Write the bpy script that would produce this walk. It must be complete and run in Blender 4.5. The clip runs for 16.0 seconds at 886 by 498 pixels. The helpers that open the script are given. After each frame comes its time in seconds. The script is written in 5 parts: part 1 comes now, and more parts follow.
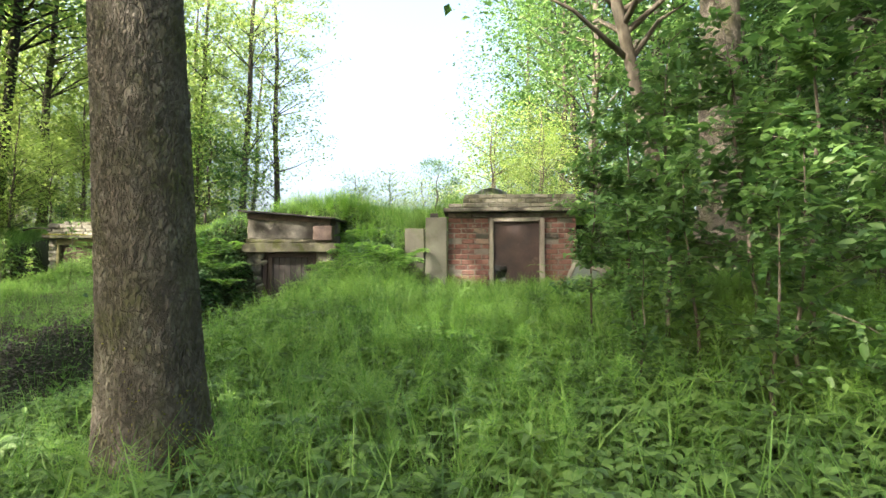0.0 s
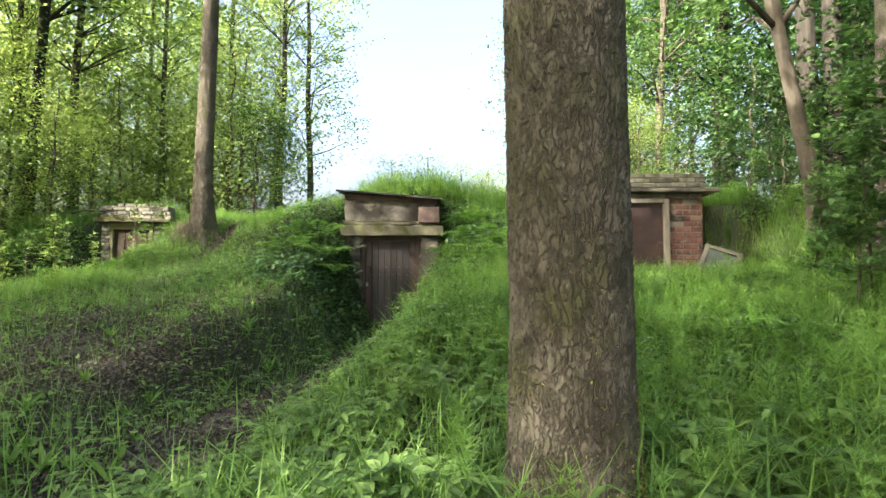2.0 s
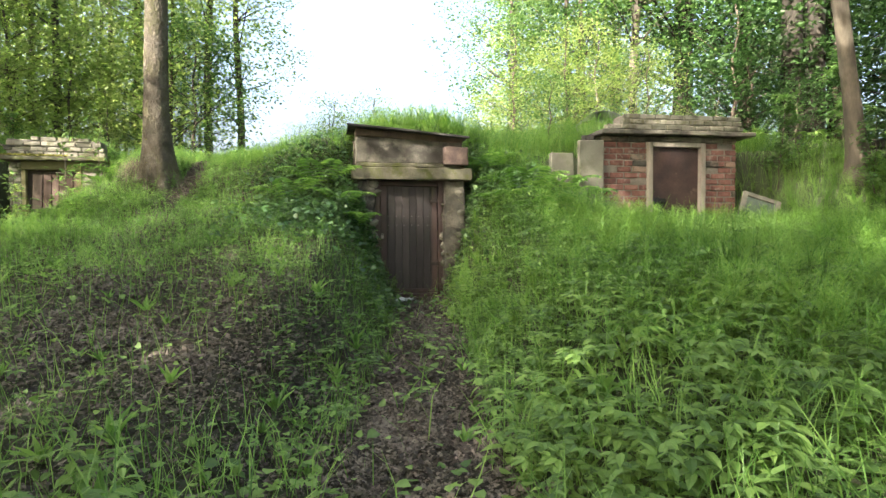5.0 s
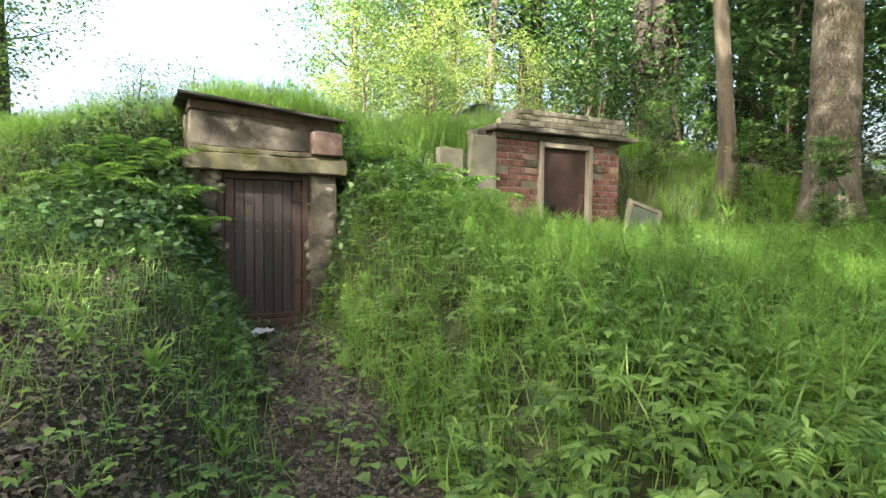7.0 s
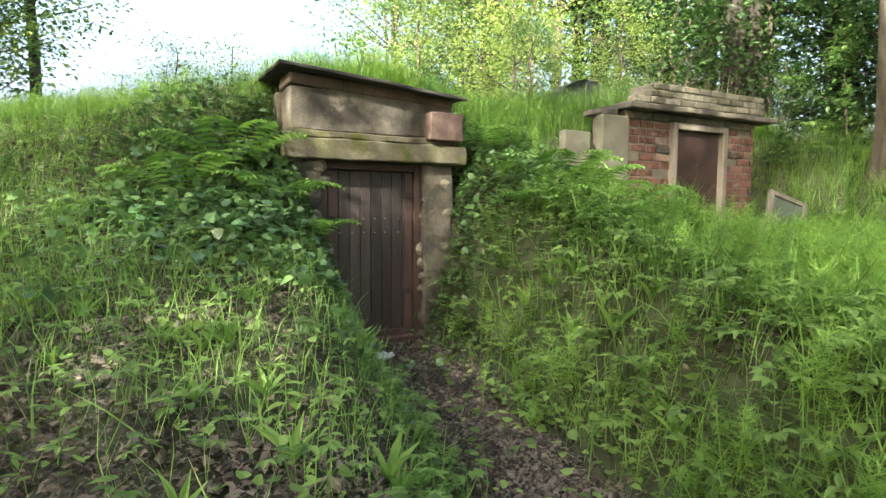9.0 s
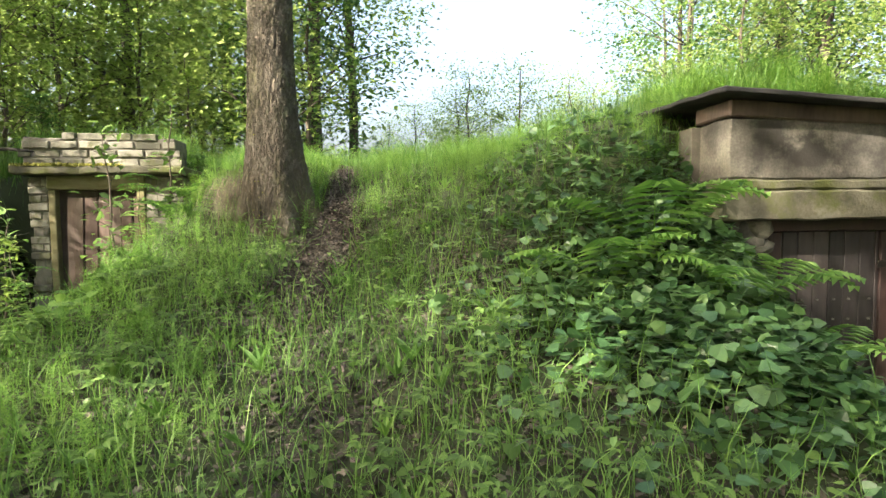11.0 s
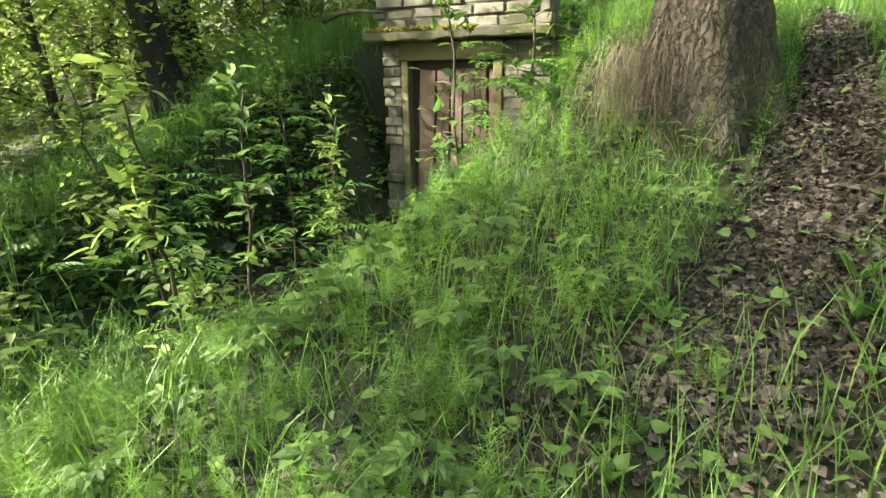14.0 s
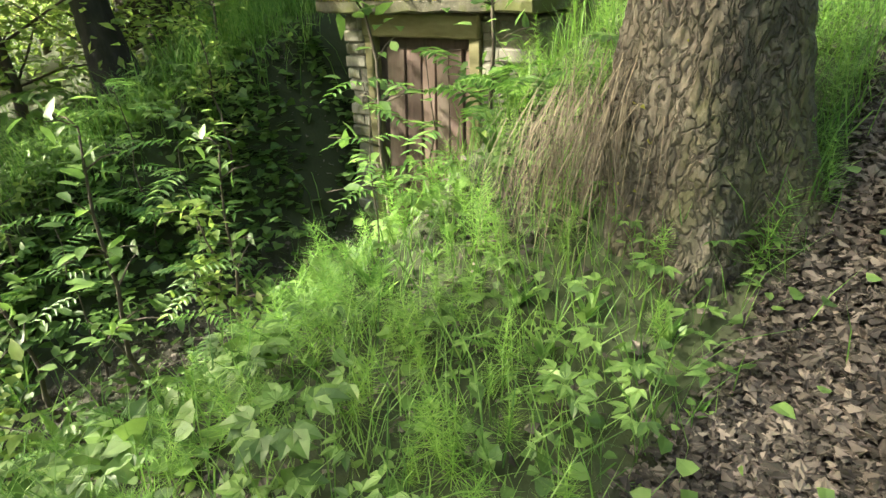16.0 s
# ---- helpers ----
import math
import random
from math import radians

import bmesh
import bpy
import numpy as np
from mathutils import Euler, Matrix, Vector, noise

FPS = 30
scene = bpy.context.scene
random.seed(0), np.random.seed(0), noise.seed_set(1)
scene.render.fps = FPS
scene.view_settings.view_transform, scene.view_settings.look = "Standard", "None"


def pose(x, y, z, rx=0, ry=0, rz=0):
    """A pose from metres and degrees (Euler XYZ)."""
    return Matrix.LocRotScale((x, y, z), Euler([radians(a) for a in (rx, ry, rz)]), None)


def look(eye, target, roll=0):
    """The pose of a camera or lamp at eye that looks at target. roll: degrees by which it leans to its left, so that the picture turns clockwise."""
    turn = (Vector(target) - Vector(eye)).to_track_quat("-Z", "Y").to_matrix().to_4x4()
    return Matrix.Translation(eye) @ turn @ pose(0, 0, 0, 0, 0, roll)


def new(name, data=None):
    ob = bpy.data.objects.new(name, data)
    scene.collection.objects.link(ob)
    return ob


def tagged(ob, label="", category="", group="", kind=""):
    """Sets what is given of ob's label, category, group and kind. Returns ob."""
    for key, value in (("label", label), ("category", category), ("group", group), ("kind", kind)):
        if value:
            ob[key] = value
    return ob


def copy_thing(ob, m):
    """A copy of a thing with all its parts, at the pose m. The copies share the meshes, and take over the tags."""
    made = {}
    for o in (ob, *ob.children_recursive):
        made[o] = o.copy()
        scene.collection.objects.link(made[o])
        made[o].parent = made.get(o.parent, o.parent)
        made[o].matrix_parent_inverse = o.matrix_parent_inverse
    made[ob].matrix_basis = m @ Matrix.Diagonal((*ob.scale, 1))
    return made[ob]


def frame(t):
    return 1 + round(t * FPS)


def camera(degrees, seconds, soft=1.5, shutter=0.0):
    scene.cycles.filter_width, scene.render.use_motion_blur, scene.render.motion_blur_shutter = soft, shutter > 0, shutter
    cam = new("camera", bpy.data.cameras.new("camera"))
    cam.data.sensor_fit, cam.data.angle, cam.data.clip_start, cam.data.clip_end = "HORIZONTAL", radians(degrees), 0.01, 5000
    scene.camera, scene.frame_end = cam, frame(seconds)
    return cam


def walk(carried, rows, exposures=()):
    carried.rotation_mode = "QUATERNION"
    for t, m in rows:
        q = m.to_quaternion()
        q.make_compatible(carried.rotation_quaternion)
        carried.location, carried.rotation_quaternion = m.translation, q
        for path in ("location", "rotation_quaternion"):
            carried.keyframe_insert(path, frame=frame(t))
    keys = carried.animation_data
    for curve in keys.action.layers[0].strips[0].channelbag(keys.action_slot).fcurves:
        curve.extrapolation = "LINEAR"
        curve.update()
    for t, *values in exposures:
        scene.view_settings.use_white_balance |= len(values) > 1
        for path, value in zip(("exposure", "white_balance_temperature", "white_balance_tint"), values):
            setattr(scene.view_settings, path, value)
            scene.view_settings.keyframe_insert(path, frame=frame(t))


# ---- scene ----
cam = camera(77.0, 16.0)
PATH = [
    (0, (0.081, -0.303, 1.291), (0.534, 1.639, 1.435), 0.2),
    (0.5, (-0.556, 0.024, 1.229), (-0.061, 1.957, 1.367), 0.3),
    (1, (-1.159, 0.356, 1.233), (-0.658, 2.288, 1.364), 0.3),
    (1.5, (-1.697, 0.659, 1.227), (-1.184, 2.588, 1.355), 0.1),
    (2, (-2.149, 1.055, 1.195), (-1.62, 2.98, 1.308), 0.1),
    (2.5, (-2.542, 1.335, 1.138), (-1.985, 3.254, 1.228), -0.1),
    (3, (-2.934, 1.652, 1.103), (-2.3, 3.547, 1.181), -0.2),
    (3.2, (-3.12, 1.81, 1.075), (-2.455, 3.694, 1.15), -0.1),
    (5.3, (-3.827, 3.2, 1.227), (-2.854, 4.946, 1.15), -0.2),
    (5.5, (-3.814, 3.329, 1.262), (-2.771, 5.033, 1.183), -0.1),
    (6, (-3.697, 3.768, 1.243), (-2.481, 5.354, 1.159), 0.0),
    (6.5, (-3.588, 4.298, 1.269), (-2.257, 5.787, 1.178), 0.2),
    (7, (-3.571, 4.814, 1.401), (-2.169, 6.237, 1.313), 0.6),
    (7.5, (-3.53, 5.322, 1.391), (-2.095, 6.712, 1.308), 0.7),
    (8, (-3.576, 5.709, 1.436), (-2.153, 7.11, 1.325), 0.6),
    (8.2, (-3.586, 5.865, 1.434), (-2.175, 7.277, 1.312), 0.5),
    (10.3, (-4.065, 7.786, 2.034), (-2.978, 9.455, 1.859), -0.6),
    (10.5, (-4.103, 7.949, 2.092), (-3.142, 9.695, 1.927), -0.5),
    (11, (-4.146, 8.433, 2.065), (-3.492, 10.319, 1.937), -0.6),
    (11.5, (-4.211, 8.811, 2.117), (-3.785, 10.761, 1.986), -0.4),
    (12, (-4.215, 9.126, 2.16), (-4.046, 11.112, 1.984), -0.6),
    (12.5, (-4.252, 9.475, 2.106), (-4.346, 11.458, 1.862), -0.7),
    (13, (-4.269, 9.831, 2.202), (-4.552, 11.772, 1.811), -0.8),
    (13.5, (-4.241, 10.156, 2.309), (-4.665, 12.06, 1.867), -1.0),
    (14, (-4.326, 10.473, 2.258), (-4.87, 12.299, 1.651), -0.7),
    (14.5, (-4.291, 10.736, 2.39), (-4.918, 12.45, 1.572), -0.8),
    (15, (-4.169, 10.962, 2.551), (-4.86, 12.634, 1.697), -1.4),
    (15.5, (-4.068, 11.29, 2.606), (-4.779, 12.947, 1.74), -1.7),
    (16, (-3.947, 11.647, 2.688), (-4.679, 13.293, 1.818), -1.7),
]
walk(cam, [(t, look(eye, target, roll)) for t, eye, target, roll in PATH],
     [(0, 2.6, 6400, 9), (3, 2.45, 6300, 10), (5.5, 2.62, 6350, 10), (8, 2.7, 6350, 10), (11, 2.45, 6500, 10), (13.5, 2.45, 6400, 6), (16, 2.6, 6500, 2)])

# ---- light ----
SUN_AZ, SUN_EL = radians(-112), radians(33)   # direction to the sun, from +y towards +x
world = bpy.data.worlds.new("world")
scene.world = world
world.use_nodes = True
wn = world.node_tree
sky = wn.nodes.new("ShaderNodeTexSky")
sky.sky_type, sky.sun_disc, sky.sun_elevation, sky.sun_rotation = "NISHITA", False, SUN_EL, SUN_AZ
sky.air_density, sky.dust_density, sky.ozone_density = 1.0, 10.0, 0.3
wn.links.new(sky.outputs[0], wn.nodes["Background"].inputs[0])
wn.nodes["Background"].inputs[1].default_value = 0.15
lamp = bpy.data.lights.new("sun", "SUN")
lamp.energy, lamp.angle, lamp.color = 5.0, radians(0.6), (1.0, 0.9, 0.74)
sun = new("sun", lamp)
to_sun = Vector((math.sin(SUN_AZ) * math.cos(SUN_EL), math.cos(SUN_AZ) * math.cos(SUN_EL), math.sin(SUN_EL)))
sun.matrix_world = look(tuple(to_sun * 60), (0, 0, 0))


# ---- materials ----
TONE = 0.7   # overall albedo of the woodland


def material(name, colours, scale=4.0, rough=0.85, bump=0.3, fine=60.0, metal=0.0, stain=None, stain_scale=1.2, stain_at=0.55, stretch=(1, 1, 1), through_light=0.0, island=False, each=0.0, tone=TONE):
    """Colours run along a coarse noise; a fine noise gives grain and relief; stain is a second colour in patches."""
    m = bpy.data.materials.new(name)
    m.use_nodes = True
    t = m.node_tree
    n, link = t.nodes, t.links.new
    bsdf, out = n["Principled BSDF"], n["Material Output"]
    co = n.new("ShaderNodeTexCoord")
    mp = n.new("ShaderNodeMapping")
    mp.inputs["Scale"].default_value = stretch
    link(co.outputs["Object"], mp.inputs["Vector"])
    big, small = n.new("ShaderNodeTexNoise"), n.new("ShaderNodeTexNoise")
    big.inputs["Scale"].default_value, big.inputs["Detail"].default_value = scale, 6
    small.inputs["Scale"].default_value, small.inputs["Detail"].default_value = fine, 4
    vector = mp.outputs["Vector"]
    if each:
        info, add = n.new("ShaderNodeObjectInfo"), n.new("ShaderNodeVectorMath")
        mul = n.new("ShaderNodeMath")
        mul.operation, mul.inputs[1].default_value = "MULTIPLY", 37.0
        link(info.outputs["Random"], mul.inputs[0])
        link(vector, add.inputs[0])
        link(mul.outputs[0], add.inputs[1])
        vector = add.outputs[0]
    link(vector, big.inputs["Vector"])
    link(vector, small.inputs["Vector"])
    ramp = n.new("ShaderNodeValToRGB")
    while len(ramp.color_ramp.elements) < len(colours):
        ramp.color_ramp.elements.new(0.5)
    for i, (e, c) in enumerate(zip(ramp.color_ramp.elements, colours)):
        e.position, e.color = 0.3 + 0.4 * i / max(1, len(colours) - 1), (*(tone * v for v in c), 1)
    mix = n.new("ShaderNodeMath")
    mix.operation = "MULTIPLY_ADD"
    mix.inputs[1].default_value, mix.inputs[2].default_value = 0.35, -0.175
    link(small.outputs["Fac"], mix.inputs[0])
    add = n.new("ShaderNodeMath")
    add.operation = "ADD"
    link(big.outputs["Fac"], add.inputs[0])
    link(mix.outputs[0], add.inputs[1])
    value = add.outputs[0]
    if island or each:
        src = n.new("ShaderNodeNewGeometry").outputs["Random Per Island"] if island else info.outputs["Random"]
        m2 = n.new("ShaderNodeMath")
        m2.operation = "MULTIPLY_ADD"
        m2.inputs[1].default_value, m2.inputs[2].default_value = (0.55, -0.275) if island else (each, -each / 2)
        link(src, m2.inputs[0])
        a2 = n.new("ShaderNodeMath")
        a2.operation = "ADD"
        link(value, a2.inputs[0])
        link(m2.outputs[0], a2.inputs[1])
        value = a2.outputs[0]
    link(value, ramp.inputs["Fac"])
    colour = ramp.outputs["Color"]
    if stain:
        sn, sr, mx = n.new("ShaderNodeTexNoise"), n.new("ShaderNodeValToRGB"), n.new("ShaderNodeMix")
        sn.inputs["Scale"].default_value, sn.inputs["Detail"].default_value, sn.inputs["Roughness"].default_value = stain_scale, 8, 0.65
        link(vector, sn.inputs["Vector"])
        sr.color_ramp.elements[0].position, sr.color_ramp.elements[1].position = stain_at - 0.04, stain_at + 0.08
        link(sn.outputs["Fac"], sr.inputs["Fac"])
        mx.data_type = "RGBA"
        link(sr.outputs["Color"], mx.inputs["Factor"])
        link(colour, mx.inputs["A"])
        mx.inputs["B"].default_value = (*(TONE * v for v in stain), 1)
        colour = mx.outputs["Result"]
    link(colour, bsdf.inputs["Base Color"])
    bsdf.inputs["Roughness"].default_value, bsdf.inputs["Metallic"].default_value = rough, metal
    if bump:
        b = n.new("ShaderNodeBump")
        b.inputs["Strength"].default_value, b.inputs["Distance"].default_value = bump, 0.02
        link(add.outputs[0], b.inputs["Height"])
        link(b.outputs["Normal"], bsdf.inputs["Normal"])
    if through_light:
        tr, ms = n.new("ShaderNodeBsdfTranslucent"), n.new("ShaderNodeMixShader")
        hue = n.new("ShaderNodeHueSaturation")
        hue.inputs["Value"].default_value, hue.inputs["Saturation"].default_value, hue.inputs["Hue"].default_value = 1.35, 1.05, 0.492
        link(colour, hue.inputs["Color"])
        link(hue.outputs["Color"], tr.inputs["Color"])
        ms.inputs[0].default_value = through_light
        link(bsdf.outputs[0], ms.inputs[1])
        link(tr.outputs[0], ms.inputs[2])
        link(ms.outputs[0], out.inputs["Surface"])
    return m


def leafy(name, colours, rough=0.5, through_light=0.4, scale=1.2):
    return material(name, colours, scale=scale, rough=rough, bump=0.0, fine=25, through_light=through_light, island=True, tone=0.85)


BARK = material("bark", [(0.045, 0.037, 0.03), (0.095, 0.08, 0.064), (0.15, 0.128, 0.102)], scale=7, fine=55, rough=0.95, bump=0.9, stretch=(1, 1, 0.25), stain=(0.11, 0.12, 0.05), stain_scale=2.2, stain_at=0.58)
# bark darkened beyond its own tone, forest shade put into the colour
BARK_SHADE = material("shaded_bark", [(0.015, 0.013, 0.01), (0.033, 0.028, 0.022), (0.056, 0.048, 0.038)], scale=9, fine=45, rough=0.95, bump=0.9, stretch=(1, 1, 0.25), stain=(0.07, 0.08, 0.04), stain_scale=2.0, stain_at=0.62)
BARK_PALE = material("pale_bark", [(0.062, 0.052, 0.038), (0.11, 0.092, 0.068), (0.165, 0.142, 0.105)], scale=7, fine=40, rough=0.9, bump=0.5, stretch=(1, 1, 0.3))
BARK_BIRCH = material("birch_bark", [(0.12, 0.11, 0.1), (0.5, 0.48, 0.43), (0.62, 0.6, 0.55)], scale=6, fine=40, rough=0.8, bump=0.3, stretch=(1, 1, 0.9))
LEAF_TREE = leafy("tree_leaf", [(0.055, 0.125, 0.035), (0.1, 0.2, 0.052), (0.16, 0.275, 0.08)], through_light=0.5)
# brighter copy of the tree leaf: the left wood's sunlit glow put into its colour
LEAF_SUNLIT = leafy("sunlit_leaf", [(0.16, 0.25, 0.06), (0.26, 0.37, 0.1), (0.36, 0.46, 0.15)], through_light=0.65)
# darkened copy of the tree leaf: the right wood's shade put into its colour
LEAF_SHADE = leafy("shaded_leaf", [(0.028, 0.07, 0.02), (0.05, 0.12, 0.034), (0.09, 0.18, 0.052)], through_light=0.4)
LEAF_HERB = leafy("herb_leaf", [(0.078, 0.15, 0.038), (0.145, 0.255, 0.062), (0.22, 0.355, 0.095)], through_light=0.45)
LEAF_IVY = leafy("ivy_leaf", [(0.036, 0.088, 0.03), (0.074, 0.16, 0.052), (0.13, 0.235, 0.082)], rough=0.36, through_light=0.25)
LEAF_GRASS = leafy("grass_blade", [(0.08, 0.18, 0.035), (0.15, 0.3, 0.06), (0.24, 0.4, 0.1)])
LEAF_TAIL = leafy("horsetail_green", [(0.12, 0.25, 0.04), (0.19, 0.36, 0.062), (0.27, 0.46, 0.09)])
LEAF_DRY = leafy("dry_leaf", [(0.034, 0.028, 0.024), (0.078, 0.064, 0.054), (0.19, 0.16, 0.138)], rough=0.85, through_light=0.1)
STRAW = leafy("dry_grass", [(0.09, 0.075, 0.05), (0.17, 0.142, 0.095), (0.27, 0.23, 0.155)], rough=0.8, through_light=0.2)
TWIG = material("twig_bark", [(0.07, 0.055, 0.04), (0.16, 0.13, 0.1)], scale=12, fine=50, rough=0.9, bump=0.3)
BRICK = material("red_brick", [(0.105, 0.046, 0.037), (0.185, 0.078, 0.062), (0.25, 0.125, 0.1)], scale=7, fine=70, rough=0.92, bump=0.5, each=0.22, stain=(0.27, 0.235, 0.195), stain_scale=9, stain_at=0.585)
BRICK_WORN = material("worn_brick", [(0.07, 0.065, 0.055), (0.2, 0.16, 0.125), (0.32, 0.22, 0.17)], scale=9, fine=70, rough=0.95, bump=0.7, each=0.5)
BRICK_WHITE = material("white_silicate_brick", [(0.12, 0.117, 0.087), (0.22, 0.21, 0.165), (0.32, 0.305, 0.25)], scale=5, fine=60, rough=0.92, bump=0.5, each=0.4, stain=(0.12, 0.12, 0.06), stain_scale=6, stain_at=0.55)
MORTAR = material("lime_mortar", [(0.15, 0.138, 0.115), (0.25, 0.23, 0.195)], scale=9, fine=80, rough=0.95, bump=0.6, stain=(0.1, 0.1, 0.07), stain_scale=3, stain_at=0.57)
CONCRETE = material("stained_concrete", [(0.065, 0.06, 0.052), (0.14, 0.13, 0.108), (0.27, 0.25, 0.2)], scale=3.2, fine=60, rough=0.93, bump=0.45, stain=(0.05, 0.045, 0.038), stain_scale=2.6, stain_at=0.52)
CONCRETE_MOSS = material("mossy_concrete", [(0.07, 0.066, 0.046), (0.125, 0.118, 0.08), (0.19, 0.178, 0.13)], scale=5, fine=60, rough=0.95, bump=0.6, stain=(0.09, 0.1, 0.025), stain_scale=4, stain_at=0.5)
PANEL = material("grey_concrete_panel", [(0.125, 0.122, 0.095), (0.185, 0.182, 0.145), (0.245, 0.238, 0.195)], scale=2.2, fine=80, rough=0.9, bump=0.25, stain=(0.13, 0.14, 0.09), stain_scale=2, stain_at=0.57)
FELT = material("roofing_felt", [(0.012, 0.012, 0.013), (0.028, 0.027, 0.027), (0.06, 0.057, 0.052)], scale=3, fine=70, rough=0.85, bump=0.5)
DOOR_BROWN = material("brown_painted_plank", [(0.024, 0.02, 0.02), (0.045, 0.037, 0.037), (0.08, 0.066, 0.062)], scale=3.5, fine=40, rough=0.62, bump=0.35, stretch=(1, 1, 0.15), each=0.25, stain=(0.055, 0.065, 0.04), stain_scale=2.5, stain_at=0.6)
FRAME_BROWN = material("brown_painted_frame", [(0.035, 0.02, 0.018), (0.065, 0.037, 0.032), (0.1, 0.06, 0.05)], scale=4, fine=50, rough=0.6, bump=0.3, stretch=(1, 1, 0.2))
RUST = material("rusty_sheet", [(0.03, 0.018, 0.017), (0.055, 0.03, 0.026), (0.085, 0.048, 0.04)], scale=3.5, fine=50, rough=0.6, bump=0.25, stain=(0.16, 0.11, 0.09), stain_scale=3, stain_at=0.63)
RUST_PINK = material("rusted_bracket", [(0.045, 0.03, 0.025), (0.085, 0.055, 0.045), (0.135, 0.095, 0.078)], scale=8, fine=60, rough=0.85, bump=0.4)
WOOD_PALE = material("grey_weathered_wood", [(0.2, 0.178, 0.145), (0.31, 0.28, 0.235), (0.4, 0.37, 0.315)], scale=5, fine=50, rough=0.85, bump=0.35, stretch=(1, 1, 0.2))
WOOD_PINK = material("faded_red_plank", [(0.13, 0.085, 0.07), (0.24, 0.165, 0.135), (0.36, 0.26, 0.215)], scale=4, fine=45, rough=0.85, bump=0.45, stretch=(1, 1, 0.15), each=0.3, stain=(0.17, 0.13, 0.1), stain_scale=3, stain_at=0.56)
WOOD_DARK = material("dark_wet_wood", [(0.04, 0.027, 0.02), (0.09, 0.062, 0.048), (0.13, 0.095, 0.07)], scale=4, fine=45, rough=0.8, bump=0.4, stretch=(1, 1, 0.2))
WOOD_MOSS = material("mossy_timber", [(0.13, 0.12, 0.05), (0.22, 0.2, 0.095), (0.3, 0.27, 0.15)], scale=5, fine=45, rough=0.9, bump=0.4, stretch=(0.3, 1, 1))
MOSS = leafy("moss", [(0.14, 0.15, 0.025), (0.26, 0.26, 0.045), (0.36, 0.35, 0.09)], rough=0.9, through_light=0.2)
STEEL = material("worn_steel", [(0.25, 0.24, 0.22), (0.5, 0.48, 0.45)], scale=14, fine=80, rough=0.4, bump=0.1, metal=0.9)
IRON = material("black_iron", [(0.03, 0.025, 0.022), (0.07, 0.055, 0.045)], scale=10, fine=80, rough=0.6, bump=0.3, metal=0.3)
STONE = material("field_stone", [(0.1, 0.094, 0.074), (0.17, 0.16, 0.125), (0.25, 0.235, 0.185)], scale=6, fine=60, rough=0.92, bump=0.5, each=0.4, stain=(0.13, 0.13, 0.07), stain_scale=5, stain_at=0.57)
RUBBLE = material("pale_rubble", [(0.24, 0.225, 0.19), (0.37, 0.35, 0.3), (0.46, 0.43, 0.38)], scale=8, fine=60, rough=0.9, bump=0.4, each=0.4)
PAPER = material("crumpled_plastic", [(0.4, 0.46, 0.52), (0.6, 0.64, 0.68)], scale=12, fine=60, rough=0.35, bump=0.2)
TARP = material("grey_metal_sheet", [(0.3, 0.32, 0.34), (0.42, 0.44, 0.46)], scale=4, fine=60, rough=0.6, bump=0.15)
GREEN_PAINT = material("green_painted_board", [(0.04, 0.065, 0.05), (0.075, 0.105, 0.08), (0.12, 0.15, 0.115)], scale=6, fine=60, rough=0.7, bump=0.3)
WOOD_GREY = material("grey_rotten_wood", [(0.1, 0.098, 0.075), (0.17, 0.165, 0.13), (0.23, 0.22, 0.18)], scale=6, fine=50, rough=0.9, bump=0.4)
BLACK_PLASTIC = material("black_sheet", [(0.008, 0.008, 0.009), (0.02, 0.022, 0.024)], scale=9, fine=50, rough=0.3, bump=0.3)


def ground_material():
    m = material("forest_soil", [(0.026, 0.021, 0.017), (0.048, 0.039, 0.032), (0.085, 0.07, 0.058)], scale=2.6, fine=34, rough=0.95, bump=1.0)
    t = m.node_tree
    n, link = t.nodes, t.links.new
    at, mx, no, ramp = n.new("ShaderNodeAttribute"), n.new("ShaderNodeMix"), n.new("ShaderNodeTexNoise"), n.new("ShaderNodeValToRGB")
    at.attribute_name = "green"
    no.inputs["Scale"].default_value, no.inputs["Detail"].default_value, no.inputs["Roughness"].default_value = 9, 10, 0.75
    ramp.color_ramp.elements[0].color, ramp.color_ramp.elements[1].color = (0.016, 0.022, 0.009, 1), (0.05, 0.068, 0.024, 1)
    link(no.outputs["Fac"], ramp.inputs["Fac"])
    mx.data_type = "RGBA"
    bsdf = n["Principled BSDF"]
    soil = bsdf.inputs["Base Color"].links[0].from_socket
    link(at.outputs["Fac"], mx.inputs["Factor"])
    link(soil, mx.inputs["A"])
    link(ramp.outputs["Color"], mx.inputs["B"])
    link(mx.outputs["Result"], bsdf.inputs["Base Color"])
    return m


